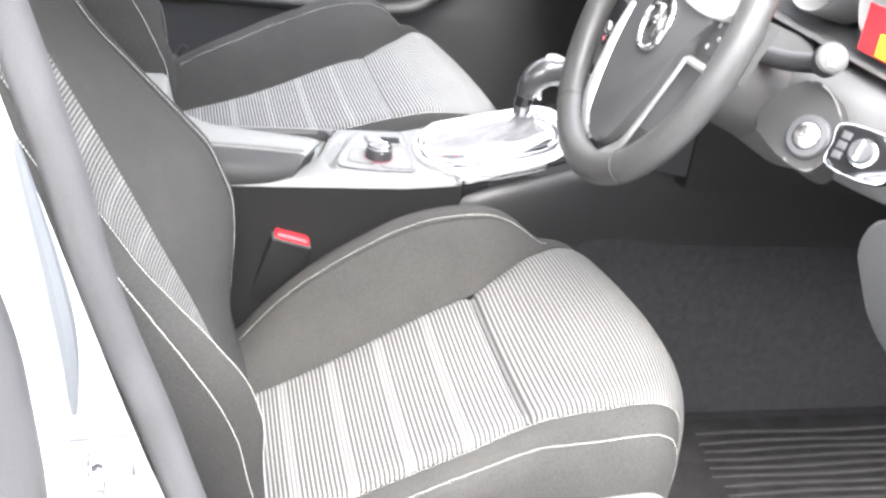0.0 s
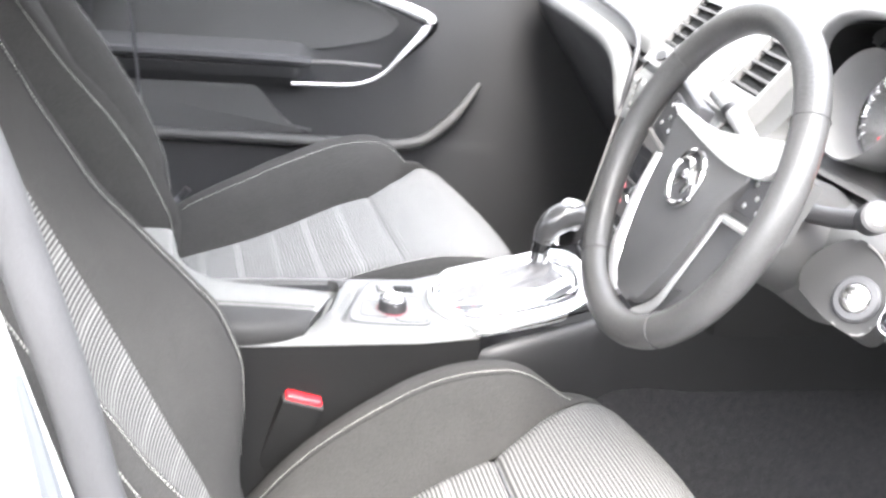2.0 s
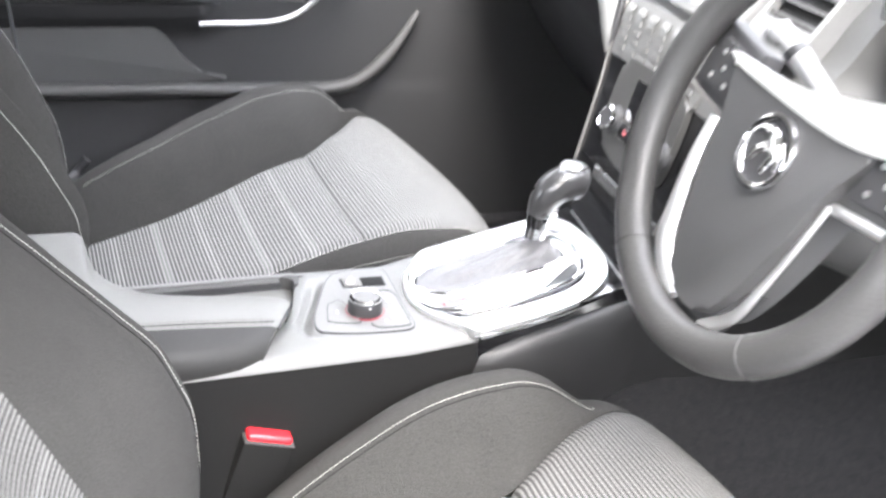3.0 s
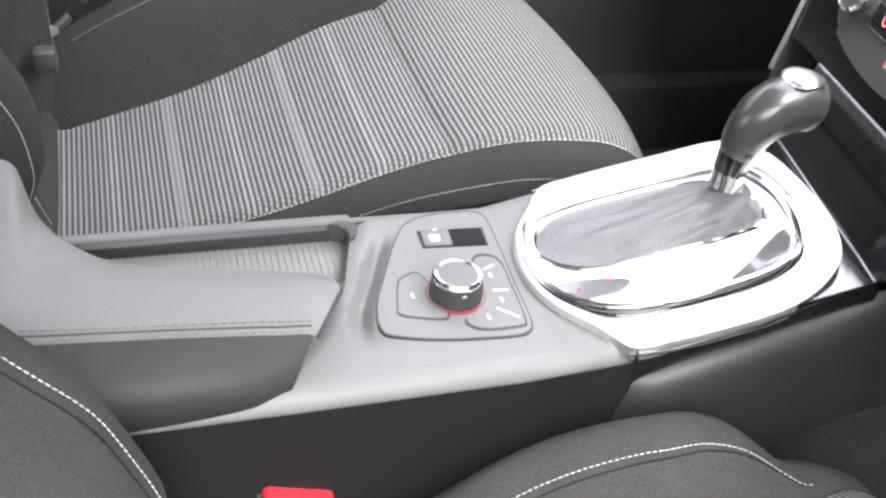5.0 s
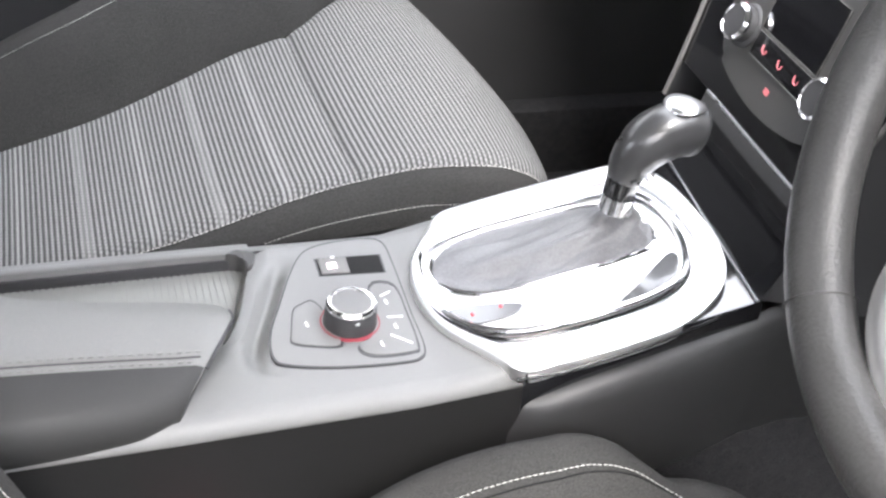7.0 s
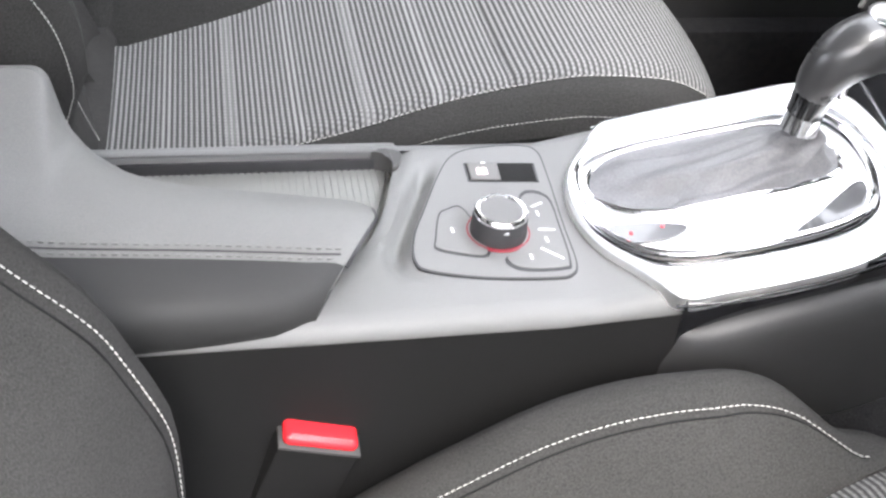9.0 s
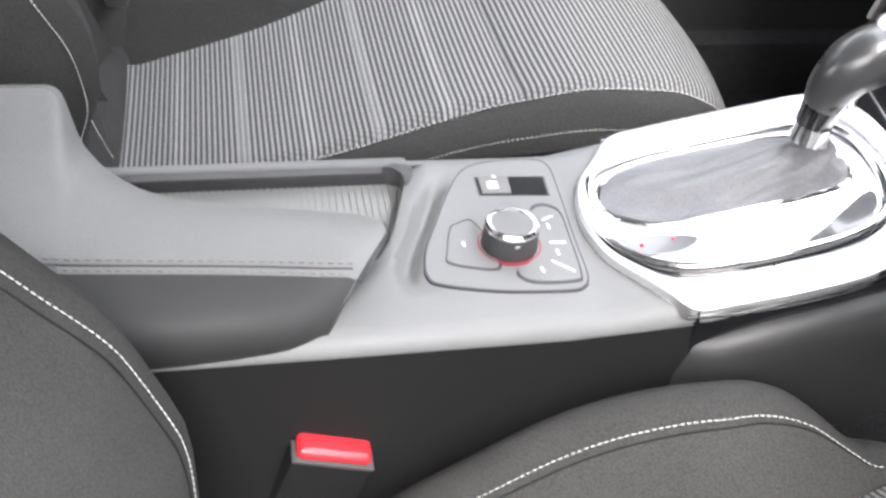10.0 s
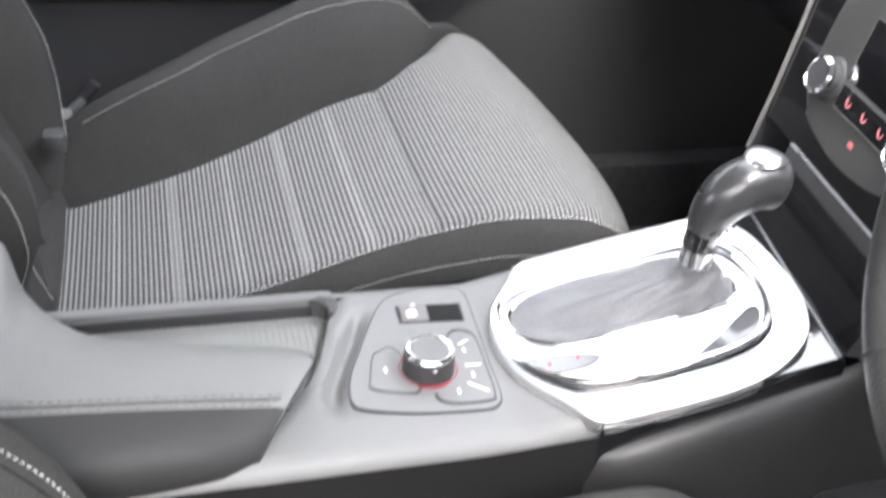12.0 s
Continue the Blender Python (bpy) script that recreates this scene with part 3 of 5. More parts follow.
            return e + Vector((d * g * ca, side * dy * f, d * g * sa)) if d > 0 else e + Vector((d * ca, side * dy * f, d * sa))

        part("back_bolster", grid(bf, steps(-0.10 if lever else -0.17, 0.64, 44), list(range(len(BP))), uv=lambda u, v: (u, v * 0.01)), CLOTH, top)
        if side > 0 and lever:
            # Thin dark tube paints the seam's shadow along the back stitches.
            part("seam", tube([bf(s, 5).lerp(bf(s, 4), 0.62) for s in steps(0.0, 0.60, 70)], 0.0008, 6), CLAD, top, "dark line drawing the seam's shadow beside the stitches")
        rows = ((3.0, 0.0005), (6.0, 0.0005)) if not lever and side < 0 else ((5.0, 0.0004), (7.0, 0.0005)) if side < 0 else ((5.0, 0.00040),)
        for row, r in rows:
            part("back_stitching", dashes([(bf(s, 5).lerp(bf(s, 4), 0.4) if lever and side > 0 else bf(s, row)) + Vector((0.0008, 0.0003 * side, 0.0004)) for s in steps(0.07 if lever and side > 0 else -0.08, 0.62, 70)], 0.0027, 0.0012, r), THREAD, top, "pale sewn stitches")
    part("back_shell", loft([[back(s, y * w, d) for y, d in ((-0.2, -0.12), (0.2, -0.12), (0.2, -0.05), (-0.2, -0.05))] for s, w in ((-0.1, 0.9), (0.2, 1.0), (0.5, 1.0), (0.64, 0.9))]), DARK, top)
    return top


driver_seat = seat("driver_seat", pose(0.107, -0.353, 0.536, 0, 0, -1.0), (-0.275, -0.083), DRIVER, "grey ribbed cloth driver's seat with pale stitching", lever=True)
passenger_seat = seat("passenger_seat", pose(0.083, 0.345, 0.600, 0, 0, 0.5), (-0.338, -0.087), PASSENGER, "grey ribbed cloth passenger seat with pale stitching")

part("rear_roll", tube([(-0.354, y, -0.104) for y in steps(-0.15, 0.14, 8)], 0.026, 14), CLOTH, passenger_seat)
part("recliner_cover", block(-0.335, -0.266, -0.212, -0.178, -0.15, -0.046, 0.016, 3), CLAD, driver_seat, "dark textured recliner cover")
part("belt_guide", tube(catmull([(-0.325, -0.216, -0.078), (-0.298, -0.220, -0.084), (-0.268, -0.215, -0.076)], 5, False), 0.0032, 8), RECESS, driver_seat)
part("hinge_cover", block(-0.318, -0.278, 0.168, 0.203, -0.120, -0.078, 0.010), VALANCE, driver_seat, "pale plastic hinge cover")

part("hinge_cover", block(-0.346, -0.322, 0.098, 0.122, -0.036, -0.012, 0.008), RECESS, passenger_seat, "grey plastic hinge cover")

# ---- belt buckle of the driver ----
buckle = thing("seat_belt_buckle", "black seat belt buckle with a bright red button", "belt buckle", pose(-0.0985, -0.1045, 0.5425, 4, 16, 0) @ Matrix.Scale(1.12, 4))
part("housing", block(-0.024, 0.022, -0.012, 0.012, -0.10, 0.006, 0.006), CLAD, buckle)
part("button", block(-0.0215, 0.0195, -0.0105, 0.0060, 0.004, 0.0115, 0.0042, 3), RED, buckle, "glossy red release button")
part("rim", block(-0.0236, 0.0216, -0.0126, 0.0110, 0.0036, 0.0058, 0.0010), RECESS, buckle, "pale rim below the button")
part("stalk", tube([(-0.002, 0, -0.09), (-0.01, 0.0, -0.2), (-0.02, 0.0, -0.28)], 0.011, 8), DARK, buckle)
far_buckle = thing("seat_belt_anchor", "dark belt anchor beside the passenger seat", "belt anchor", pose(-0.262, 0.57, 0.533))
part("cover", block(-0.035, 0.02, -0.015, 0.015, -0.03, 0.02, 0.009), VALANCE, far_buckle, "pale plastic cover")
part("belt_strap", tube(catmull([(-0.02, 0.02, 0.0), (-0.03, 0.05, 0.1), (-0.05, 0.09, 0.3), (-0.1, 0.09, 0.6)], 8, False), 0.022, 8, squash=0.12), DARK, far_buckle)
part("bracket", tube([(0.0, 0.0, 0.0), (0.03, 0.03, 0.02), (0.045, 0.03, 0.04)], 0.007, 8), DARK, far_buckle)

# ---- centre console ----
console = thing("centre_console", "grey plastic centre console between the front seats", "console")


def deck(x):
    """Height of the console's top along the car."""
    return 0.622 + 0.22 * max(0.0, x - 0.07)


def on_deck(x, y, h):
    return Vector((x, y, deck(x) - 0.35 * max(0.0, abs(y) - 0.085) + h))


def half_width(x):
    return lerp(x, [(-0.6, 0.098), (-0.1, 0.096), (0.05, 0.094), (0.12, 0.095), (0.22, 0.100), (0.30, 0.095)])


# side walls with a rolled top edge
SIDE = [(0.030, -0.42), (0.010, -0.30), (0.003, -0.10), (0.0, -0.03), (-0.001, -0.012), (-0.004, -0.004), (-0.009, 0.0), (-0.016, 0.0005)]
for s in (-1, 1):
    def wall(x, i, s=s):
        dy, dz = SIDE[int(i)]
        return Vector((x, s * (half_width(x) + dy), deck(min(x, 0.235)) + dz))
    part("side_wall", grid(wall, steps(-0.62, -0.14, 10) + steps(-0.13, 0.12, 60), list(range(len(SIDE)))), PLASTIC, console)
# lower side cladding, darker
for s in (-1, 1):
    part("side_cladding", grid(lambda x, w, s=s: Vector((x, s * (half_width(x) + 0.0022 + 0.03 * w), deck(min(x, 0.1)) - 0.007 - 0.36 * w)), steps(-0.62, 0.118, 10), steps(0, 1, 6)), CLAD, console, "dark lower console cladding")

# front deck with the control panel
pan_out = [(p.x, p.y) for p in catmull([(0.008, 0.071), (0.028, 0.0795), (0.058, 0.081), (0.0695, 0.073), (0.070, 0.045), (0.067, -0.010), (0.0655, -0.048), (0.060, -0.0595), (0.047, -0.062), (0.007, -0.059), (-0.026, -0.051), (-0.0355, -0.042), (-0.033, -0.018), (-0.022, 0.010), (-0.006, 0.048)], 8)]


def to_panel(x, y):
    """Distance from the control panel's outline."""
    best = 1.0
    for (ax, ay), (bx, by) in zip(pan_out, pan_out[1:] + pan_out[:1]):
        ex, ey = bx - ax, by - ay
        k = max(0.0, min(1.0, ((x - ax) * ex + (y - ay) * ey) / (ex * ex + ey * ey + 1e-12)))
        best = min(best, math.hypot(x - ax - k * ex, y - ay - k * ey))
    return best


def strip_deck(u, v):
    """The deck between its slanting rear edge and the silver plate."""
    rear = lerp(v, [(-0.09, -0.125), (-0.075, -0.104), (-0.05, -0.084), (0.0, -0.053), (0.05, -0.039), (0.08, -0.032), (0.09, -0.03)])
    x = rear + (0.122 - rear) * u
    w = v / 0.09 * (half_width(x) - 0.0157)
    dz = 0.0006 - 0.004 * max(0, 1 - (x - rear) / 0.012)
    side = max(0.0, min(1.0, (0.012 - x) / 0.03)) * max(0.0, min(1.0, (0.078 - v) / 0.03))
    low = max(0.0, min(1.0, (w + 0.058) / 0.035))
    dz -= 0.0105 * math.exp(-((to_panel(x, w) - 0.0095) / 0.0060) ** 2) * side * low
    return Vector((x, w, deck(x) + dz))


part("deck", grid(strip_deck, [0, 0.02, 0.05] + steps(0.08, 0.62, 60) + steps(0.65, 1, 12), steps(-0.09, 0.09, 60)), PLASTIC, console)
part("deck_rear_face", grid(lambda u, v: strip_deck(0, v) + Vector((-0.004 * u, 0, -0.035 * u)), steps(0, 1, 3), steps(-0.09, 0.09, 26)), PLASTIC, console)
# open tray beside the armrest
part("tray", block(-0.60, 0.0, -0.086, 0.0815, 0.580, 0.607, 0.0), LINEN, console)
for i in range(46):
    part("tray_rib", block(-0.245 + i * 0.0047, -0.2416 + i * 0.0047, -0.06, 0.0785, 0.606, 0.6079, 0.0), LINEN, console)
part("far_rail", block(-0.62, -0.028, 0.0815, 0.0945, 0.56, 0.6205, 0.004), PLASTIC, console)
part("tray_clip", prism([(p.x, p.y) for p in catmull([(-0.047, 0.080), (-0.034, 0.083), (-0.0265, 0.079), (-0.0275, 0.070), (-0.031, 0.062), (-0.035, 0.061), (-0.034, 0.070), (-0.037, 0.0755)], 4)], flat, 0.600, 0.6225, 0.002), RECESS, console, "small grey latch at the tray's corner")
part("tray_end", grid(lambda u, v: strip_deck(0, -0.01 + 0.085 * v) + Vector((-0.0045, 0, -0.004 - 0.028 * u)), steps(0, 1, 2), steps(0, 1, 12)), LINEN, console)
# Dark strip stands in for the shadow line under the far rail.
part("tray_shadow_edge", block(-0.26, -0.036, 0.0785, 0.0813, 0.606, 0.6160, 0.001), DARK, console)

# armrest lid
armrest = thing("armrest", "grey vinyl armrest with a sewn edge on the console", "armrest")
ARM_TOP = [(-0.62, 0.652), (-0.2, 0.651), (-0.10, 0.648), (-0.066, 0.646), (-0.058, 0.643)]
ARM_RISE = [(-0.62, 0.047), (-0.256, 0.046), (-0.2495, 0.043), (-0.2465, 0.034), (-0.243, 0.018), (-0.238, 0.007), (-0.226, 0.001), (-0.21, 0.0)]


def arm_z(x):
    return lerp(x, ARM_TOP)


def arm_far(x):
    return lerp(x, [(-0.62, 0.079), (-0.26, 0.078), (-0.24, 0.067), (-0.222, 0.044), (-0.2, 0.025), (-0.16, 0.0125), (-0.083, 0.0005), (-0.062, -0.0035), (-0.058, -0.005)])


def arm_section(x, end=0.0):
    zt, f = arm_z(x), arm_far(x)
    n = lerp(x, [(-0.62, -0.085), (-0.2, -0.080), (-0.09, -0.076), (-0.058, -0.070)]) + end * 0.02
    b = 0.606
    edge = lerp(x, [(-0.3, 0.030), (-0.1, 0.015), (-0.058, 0.008)])
    m0, m1 = n + edge + 0.012, f - 0.012
    rise = lerp(x, ARM_RISE)
    soft_rise = lerp(x, [(-0.62, 0.047), (-0.42, 0.043), (-0.32, 0.026), (-0.24, 0.006), (-0.19, 0.0)])
    return [Vector((x, y, z + ((soft_rise + (rise - soft_rise) * lerp(y, [(-0.09, 0.0), (0.02, 0.06), (0.045, 0.5), (0.066, 1.0)])) * lerp(y, [(-0.09, 0.0), (-0.05, 0.25), (0.0, 0.8), (0.04, 1.0)]) if z > 0.63 else 0))) for y, z in ((n - 0.012, b), (n - 0.0165, b + 0.012), (n - 0.0145, zt - 0.016), (n - 0.006, zt - 0.0065), (n + edge, zt - 0.0012), (n + edge + 0.005, zt + 0.0005),
            (m0, zt + 0.002), (m0 + 0.2 * (m1 - m0), zt + 0.0025), (m0 + 0.4 * (m1 - m0), zt + 0.003), (m0 + 0.6 * (m1 - m0), zt + 0.003), (m0 + 0.8 * (m1 - m0), zt + 0.0025), (f - 0.012, zt + 0.001), (f - 0.003, zt - 0.002), (f, zt - 0.008), (f - 0.001, b))]


arm_xs = steps(-0.62, -0.28, 8) + steps(-0.27, -0.255, 4) + steps(-0.2525, -0.2375, 8) + steps(-0.23, -0.10, 16) + [-0.085, -0.072, -0.064, -0.0595, -0.058]
arm_loops = [arm_section(x) for x in arm_xs]
for lp in arm_loops:
    for p in lp:
        p.x -= 0.55 * max(0, -0.022 - p.y) * max(0, min(1, (p.x + 0.2) / 0.14)) + 0.25 * max(0, (0.646 - p.z)) * max(0, min(1, (p.x + 0.14) / 0.08))
part("lid", loft([lp[4:-1] for lp in arm_loops], caps=False, closed=False), ARM_VINYL, armrest)
part("front_end", loft([[p + Vector((0.0004, 0, 0)) for p in arm_loops[-1][3:-1]], [p + Vector((-0.004, 0, 0)) for p in arm_loops[-1][3:-1]]]), ARM_VINYL, armrest)
part("box", loft([[lp[0], lp[1], lp[2], lp[3], lp[4], lp[4] + Vector((0, 0.004, -0.006)), Vector((lp[-2].x, lp[-2].y - 0.002, min(lp[4].z, lp[-2].z) - 0.008)), lp[-1]] for lp in arm_loops]), BOX, armrest, "dark storage box under the lid")
# Dark tube draws the shadow gap, as the lid has no opening there.
part("front_gap", tube([p + Vector((0.0012, 0.0, -0.0012)) for p in arm_loops[-1][4:-1]], 0.0012, 6), DARK, armrest, "dark strip drawing the shadow gap at the lid's front edge")
part("seam", tube([lp[5] + Vector((0, 0.0, 0.0003)) for lp in arm_loops[12:-2]], 0.0007, 5), DARK, armrest, "dark sewn seam")
for a, b, k in ((4, 5, 0.35), (5, 6, 0.5)):
    part("seam_stitching", dashes([lp[a].lerp(lp[b], k) + Vector((0, 0.0, 0.0005)) for lp in arm_loops[12:-2]], 0.0034, 0.0022, 0.0008), ARM_VINYL, armrest)

# control panel
panel = thing("control_panel", "grey control panel with a dial, keys and a small display", "control panel")


def shrink(pts, k, c=None):
    c = c or (sum(p[0] for p in pts) / len(pts), sum(p[1] for p in pts) / len(pts))
    return [(c[0] + (x - c[0]) * k, c[1] + (y - c[1]) * k) for x, y in pts]


part("joint", prism(pan_out, on_deck, 0.0, 0.0017), DARK, panel, "dark joint round the panel")
part("plate", prism(shrink(pan_out, 0.977), on_deck, 0.0, 0.0019, 0.0), PLASTIC, panel)


def key(name, pts, h=0.0036, material=PLASTIC, gap=1.085, label=""):
    pts = [(p.x, p.y) for p in catmull(pts, 4)] if len(pts) > 4 else pts
    k = part(name + "_gap", prism(shrink(pts, gap), on_deck, 0.0, 0.0021), DARK, panel)
    return part(name, prism(pts, on_deck, 0.001, h, 0.0003), material, panel, label)


key("slot", [(0.015, 0.0595), (0.062, 0.0575), (0.0605, 0.036), (0.0145, 0.039)], 0.0023, CLAD, 1.06)
part("toggle", prism([(0.016, 0.0585), (0.037, 0.0577), (0.0358, 0.0388), (0.0155, 0.040)], on_deck, 0.001, 0.0034, 0.0008), VALANCE, panel, "pale toggle with a small lamp")
part("toggle_lamp", prism([(0.021, 0.0515), (0.028, 0.0515), (0.0278, 0.0445), (0.0208, 0.0445)], on_deck, 0.0033, 0.0038), WARMLAMP, panel)
part("toggle_lip", prism([(0.026, 0.0595), (0.0285, 0.0595), (0.0305, 0.0405), (0.0278, 0.0405)], on_deck, 0.001, 0.0030), SATIN, panel)
key("key", [(-0.013, 0.002), (-0.007, 0.008), (0.003, 0.0095), (0.010, -0.018), (0.010, -0.037), (-0.008, -0.0345), (-0.0195, -0.029), (-0.0185, -0.020)], 0.0026)
key("key", [(0.045, 0.019), (0.062, 0.0175), (0.0625, -0.012), (0.0605, -0.046), (0.055, -0.0525), (0.030, -0.0515), (0.0225, -0.041), (0.036, -0.028)], 0.0026)
for a, b in (((0.0495, 0.008), (0.0575, 0.012)), ((0.0485, -0.0155), (0.059, -0.0165)), ((0.0455, -0.034), (0.0575, -0.045))):
    d = Vector((b[1] - a[1], a[0] - b[0])).normalized() * 0.0006
    part("key_mark", prism([(a[0] + d.x, a[1] + d.y), (b[0] + d.x, b[1] + d.y), (b[0] - d.x, b[1] - d.y), (a[0] - d.x, a[1] - d.y)], on_deck, 0.0024, 0.0029), WHITEMARK, panel)
for x, y in ((-0.008, -0.013), (0.051, 0.001), (0.0505, -0.026), (0.0365, -0.042)):
    part("key_mark", prism([(x, y + 0.0024), (x + 0.0015, y + 0.0024), (x + 0.0018, y - 0.0024), (x + 0.0003, y - 0.0024)], on_deck, 0.0024, 0.0029), WHITEMARK, panel)
dial = thing("rotary_dial", "dark rotary dial with a chrome ring and red glow", "dial", pose(0.0222, -0.0150, deck(0.02) + 0.001) @ Matrix.Scale(0.85, 4))
part("glow_ring", lathe([(0.0252, 0.0), (0.0250, 0.0016), (0.0236, 0.0021), (0.0214, 0.0015)]), REDGLOW, dial, "thin red lit ring")
part("grip", lathe([(0.0215, 0.0), (0.0212, 0.007), (0.0202, 0.0175), (0.0192, 0.0195), (0.017, 0.0202)], 36), DARK, dial)
part("trim_ring", lathe([(0.0198, 0.0175), (0.0200, 0.0205), (0.0184, 0.0224), (0.0164, 0.0222), (0.0156, 0.0206)], 36), CHROME, dial, "chrome ring")
part("cap", lathe([(0.0163, 0.0202), (0.0160, 0.0213), (0.010, 0.0217), (0.001, 0.0218)], 36), DASHTOP, dial)
part("index", block(-0.002, 0.002, -0.0212, -0.0200, 0.0135, 0.0160, 0.0005), CHROME, dial)

# silver shifter surround
surround = thing("shifter_surround", "bright satin silver plate round the gear lever", "trim plate")
out_pts = [(0.0735, 0.0), (0.0755, 0.022), (0.083, 0.042), (0.098, 0.062), (0.116, 0.0835), (0.140, 0.0875), (0.175, 0.0880), (0.215, 0.0875), (0.252, 0.0850), (0.272, 0.076), (0.2845, 0.052), (0.2875, 0.016), (0.2865, -0.018), (0.2810, -0.048), (0.268, -0.074), (0.248, -0.090), (0.222, -0.0985), (0.185, -0.1005), (0.145, -0.0990), (0.114, -0.0955), (0.096, -0.068), (0.082, -0.043), (0.0755, -0.020)]
in_pts = [(0.0815, 0.0), (0.0825, 0.022), (0.0885, 0.040), (0.101, 0.051), (0.118, 0.0555), (0.140, 0.0570), (0.175, 0.0572), (0.208, 0.0566), (0.234, 0.0545), (0.249, 0.0490), (0.2605, 0.0330), (0.2650, 0.012), (0.2635, -0.014), (0.2580, -0.036), (0.2475, -0.055), (0.230, -0.065), (0.206, -0.0695), (0.175, -0.0700), (0.143, -0.0680), (0.119, -0.0620), (0.101, -0.0500), (0.0885, -0.0330), (0.0825, -0.016)]


def outline(pts):
    return [(p.x, p.y) for p in catmull(pts, 5)]


def between(a, b, k):
    return [(ax + (bx - ax) * k, ay + (by - ay) * k) for (ax, ay), (bx, by) in zip(a, b)]


out_l, in_l = outline(out_pts), outline(in_pts)
step_l, foot_l = between(in_l, out_l, 0.46), between(in_l, out_l, 0.08)
part("plate", ring(out_l, step_l, on_deck, -0.004, 0.006, 0.0018), PLATE, surround)
part("channel", ring(step_l, foot_l, on_deck, -0.006, 0.0020), SATIN, surround, "recessed grey channel inside the plate's rim")
part("channel_edge", tube([on_deck(x, y, 0.0046) for x, y in step_l], 0.0012, 6, closed=True), SATIN, surround)
part("groove", tube([on_deck(x, y, 0.0024) for x, y in between(in_l, out_l, 0.13)], 0.0011, 6, closed=True), GLOSS, surround, "dark groove round the inner lip")
part("inner_lip", tube([on_deck(x, y, 0.0062) for x, y in in_l], 0.0026, 8, closed=True), CHROME, surround, "polished inner lip")
part("inner_plate", prism(shrink(in_l, 0.99), on_deck, -0.006, 0.0025), PLATE, surround)
# Grey gloss patch paints a reflection onto the silver plate.
part("plate_reflection", prism([(p.x, p.y) for p in catmull([(0.196, -0.0635), (0.214, -0.0525), (0.236, -0.0375), (0.2515, -0.0290), (0.2535, -0.0370), (0.243, -0.0540), (0.226, -0.0625), (0.208, -0.0660)], 5)], on_deck, 0.001, 0.0034, 0.0008), GREYGLOSS, surround, "grey patch painting a reflection on the silver plate")
boot_line = [(p.x, p.y) for p in catmull([(0.089, 0.016), (0.098, 0.036), (0.12, 0.048), (0.17, 0.050), (0.215, 0.046), (0.242, 0.028), (0.250, 0.002), (0.243, -0.018), (0.215, -0.023), (0.175, -0.023), (0.137, -0.022), (0.112, -0.015), (0.095, 0.0)], 6)]
part("gaiter_ring", tube([on_deck(x, y, 0.004) for x, y in boot_line], 0.0022, 8, closed=True), CHROME, surround)
part("lamp_strip", prism([(p.x, p.y) for p in catmull([(0.088, -0.024), (0.108, -0.025), (0.137, -0.037), (0.124, -0.045), (0.098, -0.041)], 6)], on_deck, 0.001, 0.0040), GREYGLOSS, surround, "dark strip with two red lamps")
for x, y in ((0.103, -0.034), (0.123, -0.034)):
    part("strip_lamp", lathe([(0.0012, 0), (0.0012, 0.0008), (0.0004, 0.001)], 10, Matrix.Translation(on_deck(x, y, 0.004))), REDLED, surround)
for s in (-1, 1):
    part("side_lip", tube([on_deck(x, s * y - (0.009 if s > 0 else 0.0), 0.001) for x, y in ((0.112, 0.097), (0.14, 0.1015), (0.2, 0.102), (0.25, 0.098), (0.288, 0.092))], 0.0012, 6), GLOSS, surround)

# gear lever
lever = thing("gear_lever", "black gear lever with a polished knob and leather gaiter", "gear lever")
n_f = len(boot_line)
boot_loops = []
for k in steps(0, 1, 28):
    w = lerp(k, [(0.0, 1.0), (0.05, 0.95), (0.10, 0.90), (0.2, 0.79), (0.3, 0.68), (0.42, 0.55), (0.55, 0.42), (0.68, 0.31), (0.8, 0.22), (1.0, 0.155)])
    lp = []
    for i, (x, y) in enumerate(boot_line):
        a = 2 * math.pi * i / n_f
        crease = 1 + (0.06 * math.sin(a * 3 + 4 * k) + 0.035 * math.sin(a * 7 + 9 * k + 1)) * (1 - k) * k * 4
        cx0, cy0 = 0.165 + (0.216 - 0.165) * min(1, k * 1.3), 0.014 - 0.016 * k
        px, py = cx0 + (x - 0.165) * w * crease, cy0 + (y - 0.014) * w * crease
        lp.append(Vector((px, py, deck(px) + 0.0045 + 0.028 * k ** 1.35 + 0.0042 * (math.sin(a * 3 + 7 * k) + 0.5 * math.sin(a * 7 - 10 * k)) * (1 - k) * min(1, k * 6))))
    boot_loops.append(lp)
part("gaiter", loft(boot_loops), BOOT, lever, "creased dark leather gaiter")
LY = -0.002
part("collar", tube([(0.215, LY, 0.688), (0.216, LY, 0.705)], [0.0125, 0.0108], 14), CHROME, lever)
part("stem", tube(catmull([(0.215, LY, 0.7), (0.217, LY, 0.718), (0.221, LY, 0.729), (0.229, LY, 0.740)], 4, False), 0.0120, 14), GLOSS, lever)
knob_line = catmull([(0.216, LY, 0.712), (0.220, LY, 0.728), (0.229, LY, 0.741), (0.242, LY, 0.7485), (0.254, LY, 0.7505), (0.261, LY, 0.7495), (0.2645, LY, 0.7485)], 5, False)
part("knob", tube(knob_line, [0.0115 + 0.0080 * math.sin(min(1.0, i / 14) * 1.6) if i < 24 else 0.0200 * math.sqrt(max(0.02, 1 - ((i - 24) / 6.4) ** 2)) for i in range(31)], 20), KNOB, lever, "satin black knob")
